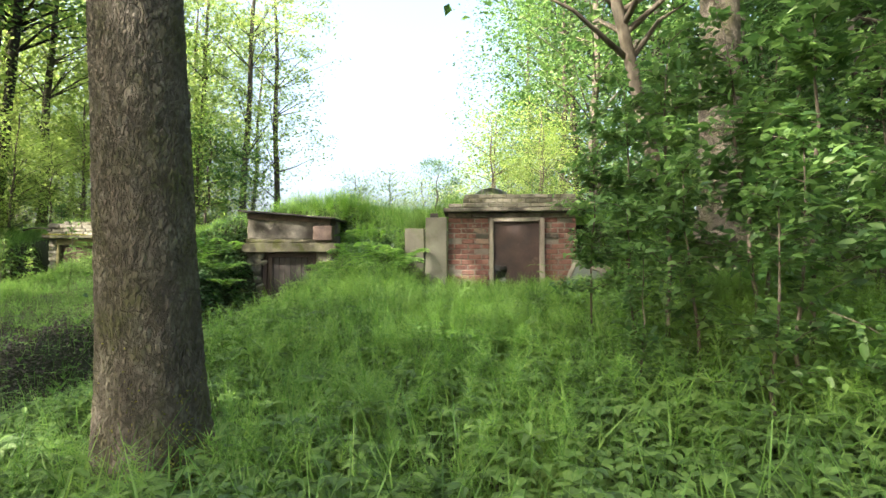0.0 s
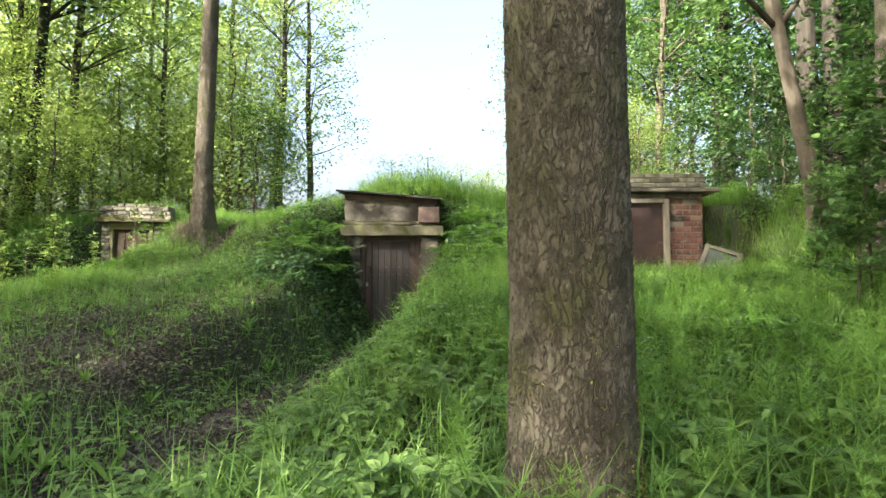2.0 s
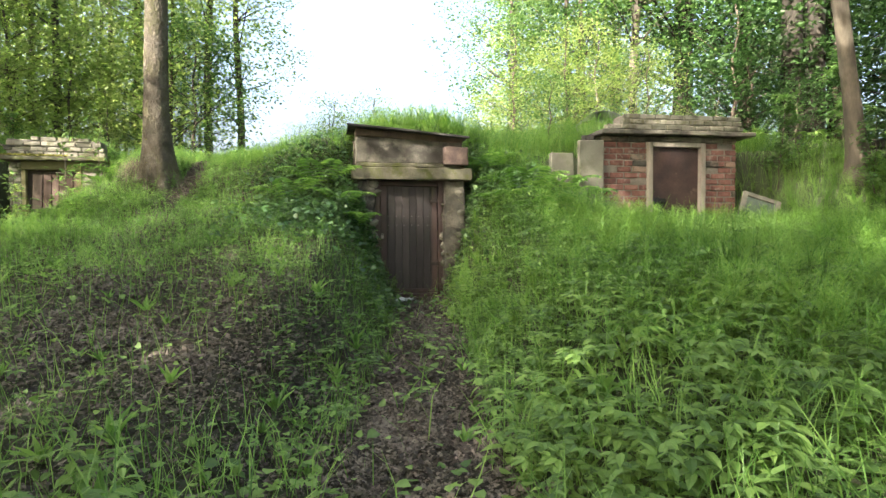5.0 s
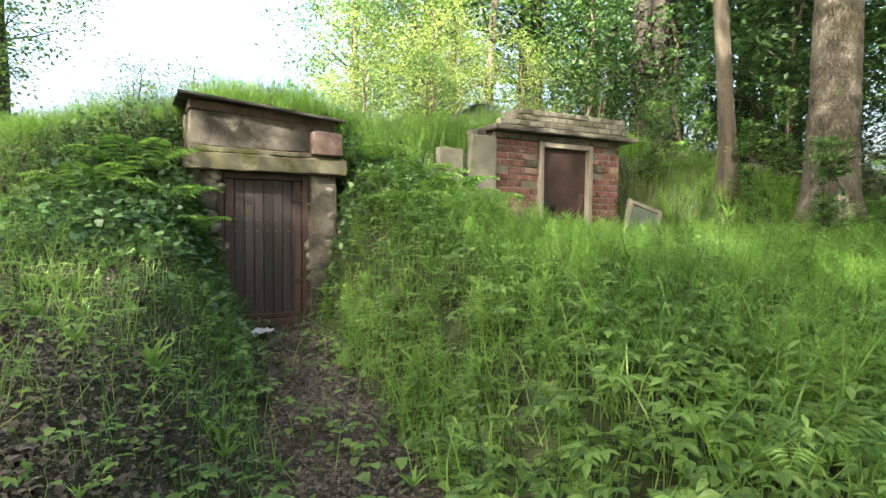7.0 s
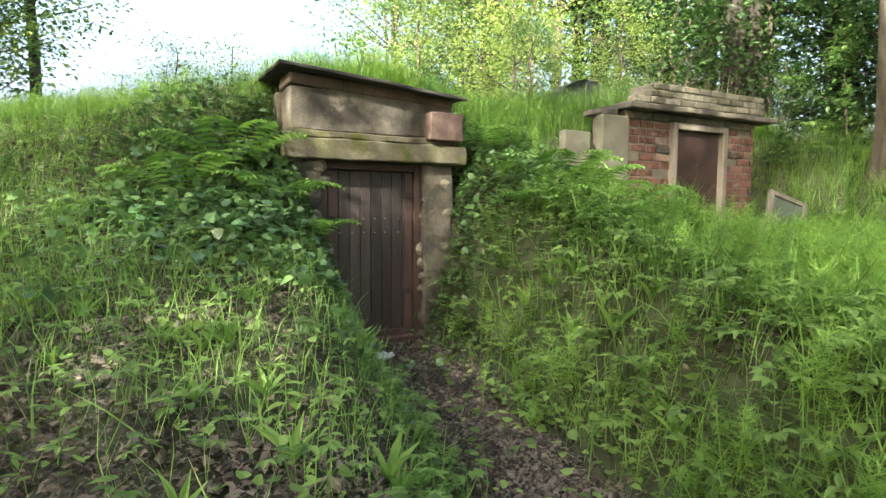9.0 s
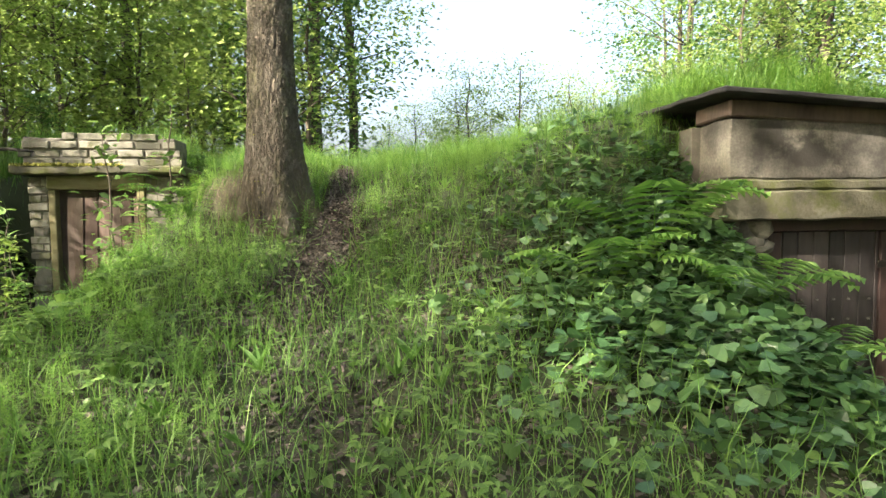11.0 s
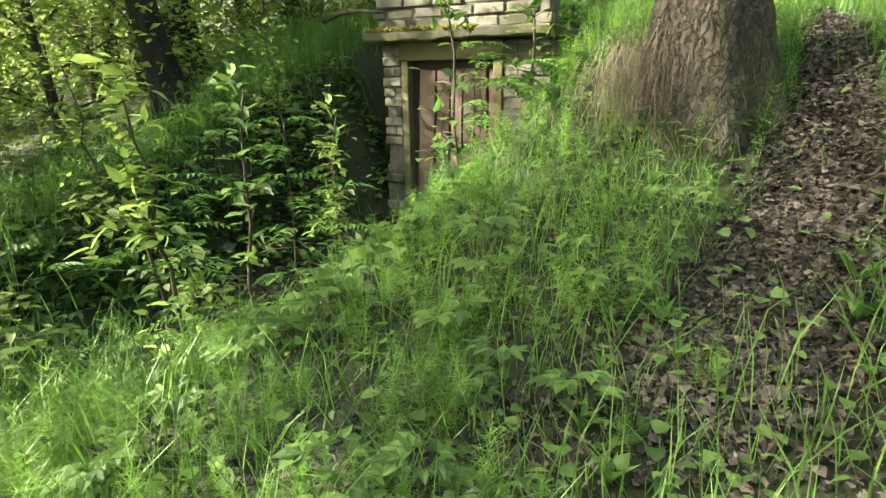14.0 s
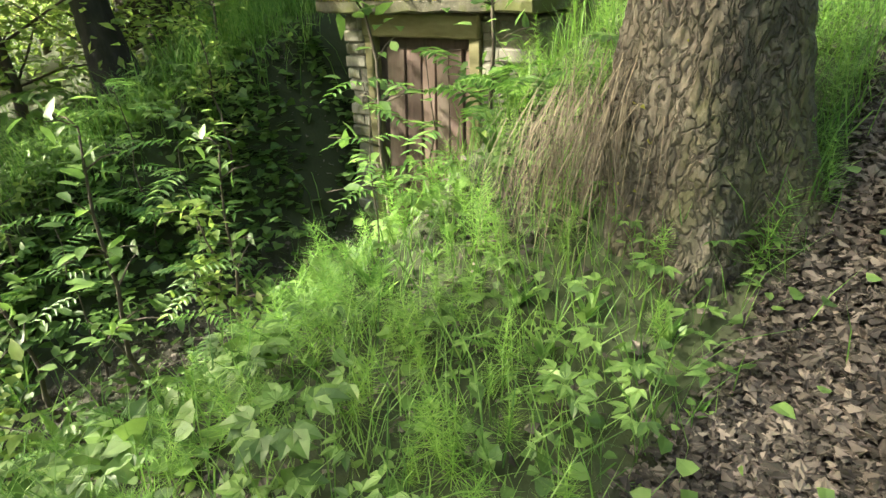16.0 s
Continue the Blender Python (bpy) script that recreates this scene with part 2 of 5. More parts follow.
def bark_material(name, colours, moss):
    """Bark of upright plates parted by dark winding cracks, with moss low down in patches."""
    m = material(name, colours, scale=7, fine=55, rough=0.95, bump=0.0, stretch=(1, 1, 0.6), stain=moss, stain_scale=3.0, stain_at=0.53)
    t = m.node_tree
    n, link = t.nodes, t.links.new
    co, mp, warp, add = n.new("ShaderNodeTexCoord"), n.new("ShaderNodeMapping"), n.new("ShaderNodeTexNoise"), n.new("ShaderNodeVectorMath")
    mp.inputs["Scale"].default_value = (1, 1, 0.5)
    link(co.outputs["Object"], mp.inputs["Vector"])
    warp.inputs["Scale"].default_value, warp.inputs["Detail"].default_value = 9, 3
    link(mp.outputs["Vector"], warp.inputs["Vector"])
    scale = n.new("ShaderNodeVectorMath")
    scale.operation, scale.inputs["Scale"].default_value = "SCALE", 0.05
    link(warp.outputs["Color"], scale.inputs[0])
    link(mp.outputs["Vector"], add.inputs[0])
    link(scale.outputs[0], add.inputs[1])
    edge, grain, total, mul = n.new("ShaderNodeMath"), n.new("ShaderNodeTexNoise"), n.new("ShaderNodeMath"), n.new("ShaderNodeMath")
    edge.operation = "MULTIPLY"
    for i, (size, wide) in enumerate(((15, 0.035), (32, 0.055))):   # winding furrows at two sizes
        crack, off, away, soft_edge = n.new("ShaderNodeTexNoise"), n.new("ShaderNodeMath"), n.new("ShaderNodeMath"), n.new("ShaderNodeMapRange")
        crack.inputs["Scale"].default_value, crack.inputs["Detail"].default_value, crack.inputs["Roughness"].default_value = size, 2, 0.55
        link(add.outputs[0], crack.inputs["Vector"])
        off.operation, off.inputs[1].default_value = "SUBTRACT", 0.5
        link(crack.outputs["Fac"], off.inputs[0])
        away.operation = "ABSOLUTE"
        link(off.outputs[0], away.inputs[0])
        soft_edge.inputs["From Max"].default_value, soft_edge.inputs["To Min"].default_value = wide, 0.0 + 0.3 * i
        link(away.outputs[0], soft_edge.inputs["Value"])
        link(soft_edge.outputs[0], edge.inputs[i])
    grain.inputs["Scale"].default_value, grain.inputs["Detail"].default_value = 60, 5
    link(mp.outputs["Vector"], grain.inputs["Vector"])
    mul.operation, mul.inputs[1].default_value = "MULTIPLY", 0.7
    link(grain.outputs["Fac"], mul.inputs[0])
    link(edge.outputs[0], total.inputs[0])
    link(mul.outputs[0], total.inputs[1])
    bump = n.new("ShaderNodeBump")
    bump.inputs["Strength"].default_value, bump.inputs["Distance"].default_value = 1.0, 0.022
    link(total.outputs[0], bump.inputs["Height"])
    bsdf = n["Principled BSDF"]
    link(bump.outputs["Normal"], bsdf.inputs["Normal"])
    mx = n.new("ShaderNodeMix")
    mx.data_type = "RGBA"
    plate = bsdf.inputs["Base Color"].links[0].from_socket
    link(edge.outputs[0], mx.inputs["Factor"])
    mx.inputs["A"].default_value = (*(0.85 * v for v in colours[0]), 1)
    link(plate, mx.inputs["B"])
    link(mx.outputs["Result"], bsdf.inputs["Base Color"])
    return m


BARK_OLD = bark_material("old_furrowed_bark", [(0.095, 0.081, 0.063), (0.17, 0.147, 0.115), (0.25, 0.22, 0.176)], (0.125, 0.122, 0.06))
SOIL = ground_material()
rng = np.random.default_rng(7)


# ---- mesh helpers ----
def mesh_from(name, verts, faces, mat, smooth=False):
    me = bpy.data.meshes.new(name)
    me.from_pydata([tuple(v) for v in verts] if not isinstance(verts, np.ndarray) else verts.tolist(), [], faces if isinstance(faces, list) else faces.tolist())
    me.materials.append(mat)
    if smooth:
        me.shade_smooth()
    return me


def thing(name, at, label, category, group="", kind="", turn=0.0):
    ob = new(name)
    ob.empty_display_size = 0.1
    ob.matrix_basis = pose(*at, 0, 0, turn)
    return tagged(ob, label, category, group, kind)


def part(name, bm, mat, parent, label="", smooth=False):
    """Links a bmesh, or a ready mesh, as one mesh object under a thing or a part."""
    if isinstance(bm, bpy.types.Mesh):
        me = bm
    else:
        bmesh.ops.recalc_face_normals(bm, faces=bm.faces)
        me = bpy.data.meshes.new(name)
        bm.to_mesh(me)
        bm.free()
        me.materials.append(mat)
        if smooth:
            me.shade_smooth()
    ob = new(name, me)
    if parent is not None:
        ob.parent = parent
    if label:
        ob["label"] = label
    return ob


def box(bm, x0, x1, y0, y1, z0, z1, bevel=0.0, jitter=0.0, m=None, seed=0):
    r = random.Random(seed)
    made = bmesh.ops.create_cube(bm, size=1)["verts"]
    for v in made:
        v.co = Vector(((x0 + x1) / 2 + v.co.x * (x1 - x0), (y0 + y1) / 2 + v.co.y * (y1 - y0), (z0 + z1) / 2 + v.co.z * (z1 - z0)))
        v.co += Vector([r.uniform(-jitter, jitter) for _ in range(3)])
    if bevel:
        edges = list({e for v in made for e in v.link_edges})
        made = [v for v in bmesh.ops.bevel(bm, geom=edges, offset=bevel, segments=1, affect="EDGES")["verts"]]
    if m is not None:
        bmesh.ops.transform(bm, matrix=m, verts=list({v for v in bm.verts if v in set(made)}))
    return bm


def one_box(*a, **k):
    return box(bmesh.new(), *a, **k)


def slab(x0, x1, y0, y1, z0, z1, rough=0.01, cells=0.08, bevel=0.012, seed=0):
    """A box cut into cells with an uneven, chipped surface."""
    bm = one_box(x0, x1, y0, y1, z0, z1, bevel=bevel)
    for axis, lo, hi in ((0, x0, x1), (1, y0, y1), (2, z0, z1)):
        n = min(40, int((hi - lo) / cells))
        for i in range(1, n):
            co, no = [0, 0, 0], [0, 0, 0]
            co[axis], no[axis] = lo + (hi - lo) * i / n, 1
            bmesh.ops.bisect_plane(bm, geom=bm.verts[:] + bm.edges[:] + bm.faces[:], plane_co=co, plane_no=no)
    off = Vector((seed * 3.1, seed * 1.7, 0))
    for v in bm.verts:
        v.co += rough * (noise.noise_vector((v.co + off) * 5) + 0.6 * noise.noise_vector((v.co + off) * 17))
    return bm


def tube(path, radii, sides=8, twist=0.0):
    """Vertices and faces of a round tube along a path of points."""
    verts, faces = [], []
    pts = [Vector(p) for p in path]
    for i, (p, r) in enumerate(zip(pts, radii)):
        d = (pts[min(i + 1, len(pts) - 1)] - pts[max(i - 1, 0)]).normalized()
        a = d.cross(Vector((0.3, 0.9, 0.1))).normalized()
        b = d.cross(a)
        for k in range(sides):
            w = 2 * math.pi * k / sides
            verts.append(p + r * (math.cos(w) * a + math.sin(w) * b))
    for i in range(len(pts) - 1):
        for k in range(sides):
            k2 = (k + 1) % sides
            faces.append((i * sides + k, i * sides + k2, (i + 1) * sides + k2, (i + 1) * sides + k))
    faces.append(tuple(range(sides))[::-1])
    faces.append(tuple(range((len(pts) - 1) * sides, len(pts) * sides)))
    return verts, faces


def joined(pieces):
    verts, faces = [], []
    for v, f in pieces:
        n = len(verts)
        verts += list(v)
        faces += [tuple(i + n for i in q) for q in f]
    return verts, faces


def scatter(template, places, yaw, size, tilt=None, tilt_dir=None):
    """Copies of a small template (vertices, faces of equal length) at many places, as two arrays."""
    tv, tf = template
    tv, tf = np.asarray(tv, float), np.asarray(tf, int)
    n = len(places)
    c, s_ = np.cos(yaw), np.sin(yaw)
    rot = np.zeros((n, 3, 3))
    rot[:, 0, 0], rot[:, 0, 1], rot[:, 1, 0], rot[:, 1, 1], rot[:, 2, 2] = c, -s_, s_, c, 1
    if tilt is not None:
        a, ax = tilt, np.stack([-np.sin(tilt_dir), np.cos(tilt_dir), np.zeros(n)], -1)
        k = np.zeros((n, 3, 3))
        k[:, 0, 1], k[:, 0, 2], k[:, 1, 0], k[:, 1, 2], k[:, 2, 0], k[:, 2, 1] = -ax[:, 2], ax[:, 1], ax[:, 2], -ax[:, 0], -ax[:, 1], ax[:, 0]
        lean = np.eye(3) + np.sin(a)[:, None, None] * k + (1 - np.cos(a))[:, None, None] * (k @ k)
        rot = lean @ rot
    verts = np.einsum("nij,vj->nvi", rot, tv) * np.asarray(size)[:, None, None] + np.asarray(places)[:, None, :]
    faces = tf[None] + (np.arange(n) * len(tv))[:, None, None]
    return verts.reshape(-1, 3), faces.reshape(-1, tf.shape[1])


def merge(batches):
    verts, faces, n = [], [], 0
    for v, f in batches:
        verts.append(v)
        faces += (f + n).tolist()
        n += len(v)
    return np.concatenate(verts), faces


# ---- the lie of the land ----
def ss(a, b, v):
    u = np.clip((v - a) / (b - a), 0, 1)
    return u * u * (3 - 2 * u)


def along(x, y, line):
    """Distance to a polyline of (x, y, z), the height of the nearest point, and how far along it lies (0 to 1)."""
    best, height, where = np.full(np.shape(x), 1e9), np.zeros(np.shape(x)), np.zeros(np.shape(x))
    for i, (p, q) in enumerate(zip(line, line[1:])):
        dx, dy = q[0] - p[0], q[1] - p[1]
        u = np.clip(((x - p[0]) * dx + (y - p[1]) * dy) / (dx * dx + dy * dy), 0, 1)
        d = np.hypot(x - p[0] - u * dx, y - p[1] - u * dy)
        near = d < best
        best, height, where = np.where(near, d, best), np.where(near, p[2] + u * (q[2] - p[2]), height), np.where(near, (i + u) / (len(line) - 1), where)
    return best, height, where


TRENCH_A = [(-3.9, 2.0, -0.12), (-3.0, 4.8, -0.06), (-2.45, 6.1, 0.0), (-1.75, 7.5, 0.04), (-1.15, 8.9, 0.09), (-0.3, 10.85, 0.16), (-0.2, 11.3, 0.16)]
TRENCH_C = [(-8.6, 8.5, 0.3), (-7.6, 11.0, 0.5), (-6.5, 13.2, 0.68), (-5.68, 15.0, 0.9), (-5.62, 15.35, 0.9)]
FOOTPATH = [(-3.8, 7.6, 0), (-3.95, 9.6, 0), (-3.95, 11.2, 0), (-3.78, 12.3, 0), (-3.42, 13.3, 0), (-3.03, 15.0, 0), (-2.6, 17.0, 0)]
TRAIL = [(0.1, -0.3, 0), (-1.7, 0.66, 0), (-3.1, 1.8, 0), (-3.8, 3.2, 0), (-3.6, 5.4, 0), (-4.1, 7.9, 0), (-4.2, 9.1, 0), (-4.25, 10.5, 0), (-3.9, 11.8, 0)]
HILL_S = (-30, -1, 2.5, 4, 5, 6, 7, 8, 9, 10, 11, 13, 20, 60)
HILL_Z = (-0.3, 0.0, 0.0, 0.36, 0.68, 0.85, 1.06, 1.34, 1.62, 2.2, 2.6, 2.75, 2.6, 1.6)
CELLAR_B = (3.84, 9.63, -17.0)


def in_b(x, y):
    a = radians(CELLAR_B[2])
    dx, dy = x - CELLAR_B[0], y - CELLAR_B[1]
    return dx * math.cos(a) + dy * math.sin(a), dx * math.sin(a) - dy * math.cos(a)


def wavy(x, y, k, seed=0.0):
    return np.sin(x * k + 1.3 * np.sin(y * k * 0.7 + seed) + seed) * np.cos(y * k * 0.9 + 1.1 * np.sin(x * k * 0.6 - seed))


def land(x, y):
    x, y = np.asarray(x, float), np.asarray(y, float)
    s = 0.48 * x + 0.876 * y
    z = sum(np.interp(s + o, HILL_S, HILL_Z) for o in (-0.5, -0.25, 0, 0.25, 0.5)) / 5
    z = z + 0.42 * np.exp(-(((x + 1.7) / 1.0) ** 2 + ((y - 12.2) / 0.9) ** 2))
    z = z + 0.55 * np.exp(-(((x - 0.4) / 1.5) ** 2 + ((y - 12.6) / 0.9) ** 2))
    z = z + 0.12 * np.exp(-(((x + 7.4) / 0.9) ** 2 + ((y - 14.6) / 1.0) ** 2))
    z = z - 0.12 * np.exp(-(((x + 3.9) / 0.6) ** 2 + ((y - 13.1) / 0.5) ** 2))
    z = z + 0.45 * np.exp(-(((x - 4.1) / 1.3) ** 2 + ((y - 11.9) / 0.8) ** 2))
    u, v = in_b(x, y)
    flat = ss(2.7, 1.5, np.abs(u - 0.1)) * ss(-0.6, -0.2, v) * ss(9, 4, v)
    z = z + flat * (np.minimum(z, 1.02) - z)
    d, h, w = along(x, y, TRENCH_A)
    wide = np.interp(w, (0, 0.45, 0.7, 1), (1.5, 1.3, 1.1, 1.05))
    z = z + (1 - ss(0.3, 1.0, d / wide)) * (np.minimum(h, z) - z)
    d, h, w = along(x, y, TRENCH_C)
    wide = np.interp(w, (0, 0.4, 1), (1.8, 1.5, 1.35))
    z = z + (1 - ss(0.35, 1.0, d / wide)) * (np.minimum(h, z) - z)
    d, h, w = along(x, y, FOOTPATH)
    z = z - 0.07 * ss(0.6, 0.15, d)
    return z + 0.035 * wavy(x, y, 2.1, 0.4) + 0.018 * wavy(x, y, 5.3, 1.9) + 0.008 * wavy(x, y, 13.0, 2.7)


def bare(x, y):
    """How bare the soil is: 1 on the trodden paths and litter slope, 0 in the deep green."""
    x, y = np.asarray(x, float), np.asarray(y, float)
    wide = np.interp(y, (12.4, 13.4, 14.5), (0.42, 0.19, 0.13))
    p = np.interp(y, (11.5, 12.7), (0.12, 1.1)) * ss(1.0, 0.4, along(x, y, FOOTPATH)[0] / wide) * ss(15.6, 14.6, y)
    t = 1.25 * ss(0.5, 0.24, along(x, y, TRENCH_A)[0]) * ss(3.5, 5.5, y)
    slope = 0.68 * np.exp(-(((x + 3.9) / 1.1) ** 2 + ((y - 7.3) / 1.9) ** 2))
    c = 0.8 * ss(1.0, 0.3, along(x, y, TRENCH_C)[0]) * ss(11.5, 13.5, y)
    trail = 0.3 * ss(0.45, 0.15, along(x, y, TRAIL)[0]) * ss(8.5, 6.5, y)
    return np.clip(np.maximum(np.maximum(np.maximum(p, t), trail), np.maximum(slope, c)) + 0.22 * wavy(x, y, 3.3, 0.8), 0, 1)


def steps(lo, hi, fine, out_lo, out_hi):
    mid = list(np.arange(lo, hi, fine))
    low, high, d = [], [], fine
    a, b = lo, hi
    while a > out_lo:
        d *= 1.3
        a -= d
        low.append(a)
    d = fine
    while b < out_hi:
        high.append(b)
        d *= 1.3
        b += d
    return np.array(low[::-1] + mid + high)


def build_ground():
    gx, gy = steps(-10, 9, 0.11, -260, 260), steps(-2, 18, 0.11, -260, 260)
    xx, yy = np.meshgrid(gx, gy)
    zz = land(xx, yy)
    # the cellars are hollow behind their doors
    n, m = len(gx), len(gy)
    idx = np.arange(n * m).reshape(m, n)
    faces = np.stack([idx[:-1, :-1], idx[:-1, 1:], idx[1:, 1:], idx[1:, :-1]], -1).reshape(-1, 4)
    me = mesh_from("ground", np.stack([xx, yy, zz], -1).reshape(-1, 3), faces, SOIL, True)
    green = me.attributes.new("green", "FLOAT", "POINT")
    green.data.foreach_set("value", (1 - bare(xx, yy)).ravel().astype(np.float32))
    tagged(new("ground", me), "sloping forest ground of dark soil and moss", "ground", kind="structure")


build_ground()


# ---- cellars ----
def brick_mesh(length, height, depth, mat, seed):
    me = bpy.data.meshes.new("brick")
    bm = one_box(-length / 2, length / 2, -depth / 2, depth / 2, -height / 2, height / 2, bevel=0.008, jitter=0.004, seed=seed)
    bmesh.ops.recalc_face_normals(bm, faces=bm.faces)
    bm.to_mesh(me)
    bm.free()
    me.materials.append(mat)
    return me


def lay_bricks(parent, meshes, x0, x1, z0, courses, pitch, length, joint, y, seed, skip=0.0, lean=0.006, arc=None):
    """Courses of bricks in half bond between x0 and x1, with the end bricks cut short."""
    r = random.Random(seed)
    for c in range(courses):
        z = z0 + pitch * (c + 0.5)
        a, b = (x0, x1) if arc is None else arc(c)
        x = a - (length / 2 if c % 2 else 0)
        while x < b - 0.03:
            lo, hi = max(x, a), min(x + length - joint, b)
            x += length
            if hi - lo < 0.05 or r.random() < skip:
                continue
            ob = new("brick", r.choice(meshes))
            ob.parent = parent
            ob.matrix_basis = pose((lo + hi) / 2, y + r.uniform(-lean, lean), z + r.uniform(-0.003, 0.003), 0, r.uniform(-0.8, 0.8), r.uniform(-1, 1)) @ Matrix.Diagonal(((hi - lo) / (length - joint), 1, 1, 1))


def pier(name, parent, x0, x1, y0, y1, z1, seed):
    """A rough rubble pier: a mortar core with uneven stones proud of it."""
    ob = part(name, slab(x0, x1, y0, y1, -0.15, z1, rough=0.032, cells=0.09, bevel=0.02, seed=seed), CONCRETE, parent, "crumbling rubble and mortar pier")
    r = random.Random(seed)
    stones = [stone_mesh(0.13, seed + k) for k in range(3)]
    z = 0.0
    while z < z1 - 0.1:
        for x in (x0 + 0.07, x1 - 0.08):
            if r.random() < 0.85:
                st = new("stone", r.choice(stones))
                st.parent = ob
                st.matrix_basis = pose(x + r.uniform(-0.02, 0.02), y0 + 0.06, z + 0.07, r.uniform(-20, 20), r.uniform(-30, 30), r.uniform(-20, 20)) @ Matrix.Diagonal((r.uniform(0.6, 0.95), 0.5, r.uniform(0.4, 0.7), 1))
        z += r.uniform(0.13, 0.19)
    return ob


def stone_mesh(radius, seed):
    bm = bmesh.new()
    bmesh.ops.create_icosphere(bm, subdivisions=2, radius=radius)
    for v in bm.verts:
        v.co *= 1 + 0.9 * noise.noise(v.co * (0.5 / radius) + Vector((seed * 5.3, 0, 0)))
    me = bpy.data.meshes.new("stone")
    bm.to_mesh(me)
    bm.free()
    me.materials.append(STONE)
    return me


def ring(radius, thick, mat, parent, name, m, arc=2 * math.pi, label=""):
    pts = [(radius * math.cos(w), 0, radius * math.sin(w)) for w in np.linspace(0, arc, 15)]
    ob = part(name, mesh_from(name, *tube(pts, [thick] * 15, 6), mat, True), mat, parent, label)
    ob.matrix_basis = m
    return ob


def build_cellar_a():
    t = thing("root_cellar", (-0.37, 11.15, 0.16), "earth-covered cellar with stained concrete front and brown plank door", "cellar", turn=-15.6)
    pier("pier", t, -0.86, -0.54, -0.08, 0.5, 1.84, 3)
    pier("pier", t, 0.54, 0.88, -0.08, 0.5, 1.84, 8)
    part("lintel", slab(-0.9, 0.97, -0.2, 0.4, 1.84, 2.03, rough=0.012, seed=2), CONCRETE_MOSS, t, "mossy cast concrete lintel")
    part("ledge", slab(-0.84, 0.86, -0.155, 0.3, 2.034, 2.1, rough=0.01, seed=5), CONCRETE_MOSS, t, "thin worn concrete ledge")
    part("parapet", slab(-0.83, 0.83, -0.12, 0.25, 2.104, 2.5, rough=0.009, seed=4), CONCRETE, t, "stained concrete parapet")
    roof = part("roof_sheet", slab(-0.96, 0.92, -0.3, 1.1, -0.012, 0.02, rough=0.01, cells=0.12, bevel=0.006, seed=9), FELT, t, "sagging black roofing felt on boards")
    roof.matrix_basis = pose(0, 0, 2.585, 3, 4.6, 0)
    wedge = part("roof_board", slab(-0.84, 0.84, -0.14, 0.3, -0.06, 0.05, rough=0.006, seed=11), WOOD_DARK, t, "dark rotten board under the roof")
    wedge.matrix_basis = pose(0, 0, 2.525, 0, 3.0, 0)
    part("bracket", slab(0.52, 0.9, -0.26, -0.125, 2.07, 2.35, rough=0.012, seed=13), RUST_PINK, t, "rusty flaking metal box")
    frame_ob = part("door_frame", one_box(-0.54, -0.46, 0.0, 0.1, 0.0, 1.838, bevel=0.006), FRAME_BROWN, t, "dark brown painted wooden frame")
    part("jamb", one_box(0.46, 0.54, 0.0, 0.1, 0.0, 1.838, bevel=0.006), FRAME_BROWN, frame_ob)
    part("head", one_box(-0.458, 0.458, 0.0, 0.1, 1.76, 1.838, bevel=0.006), FRAME_BROWN, frame_ob)
    part("sill", one_box(-0.458, 0.458, -0.02, 0.1, -0.02, 0.06, bevel=0.01), FRAME_BROWN, frame_ob)
    door = part("door", one_box(-0.456, 0.456, 0.075, 0.1, 0.062, 1.756), DOOR_BROWN, t, "closed brown plank door")
    xs = np.linspace(-0.45, 0.45, 9)
    for i in range(8):
        part("plank", one_box(xs[i] + 0.003, xs[i + 1] - 0.003, 0.045, 0.074, 0.065 + 0.006 * (i % 3), 1.752, bevel=0.004), DOOR_BROWN, door)
    part("batten", one_box(0.36, 0.45, 0.022, 0.044, 0.07, 1.75, bevel=0.004), FRAME_BROWN, door)
    part("batten", one_box(-0.45, -0.36, 0.022, 0.044, 0.07, 1.75, bevel=0.004), FRAME_BROWN, door)
    part("batten", one_box(-0.358, 0.358, 0.024, 0.044, 0.066, 0.13, bevel=0.004), FRAME_BROWN, door)
    nail = mesh_from("nail", *tube([(0, 0.02, 0), (0, 0.0, 0)], [0.009, 0.007], 8), STEEL)
    for x in (-0.33, -0.2, -0.08, 0.04, 0.15, 0.3):
        for z in (1.28, 1.14):
            n_ob = new("nail", nail)
            n_ob.parent = door
            n_ob.matrix_basis = pose(x, 0.032, z)
    ring(0.05, 0.009, IRON, door, "handle", pose(-0.42, 0.02, 1.25, 0, 90, 0), math.pi, "curved iron pull handle")
    lock = part("padlock", slab(-0.025, 0.025, -0.02, 0.005, -0.03, 0.03, rough=0.001, cells=0.05, bevel=0.006), STEEL, door, "steel padlock")
    lock.matrix_basis = pose(-0.43, 0.015, 0.96)
    ring(0.02, 0.005, STEEL, door, "shackle", pose(-0.43, 0.008, 0.99), math.pi)
    part("hasp", one_box(-0.5, -0.4, 0.008, 0.02, 1.0, 1.045, bevel=0.003), IRON, door)
    for z in (0.5, 1.5):
        part("hinge", one_box(0.33, 0.5, 0.008, 0.021, z, z + 0.05, bevel=0.004), IRON, door)
    part("threshold", slab(-0.6, 0.6, -0.28, 0.1, -0.14, -0.022, rough=0.015, seed=21), CONCRETE, t, "worn concrete threshold")
    part("back_wall", one_box(-0.86, 0.88, 0.3, 0.5, 0, 2.5), MORTAR, t)


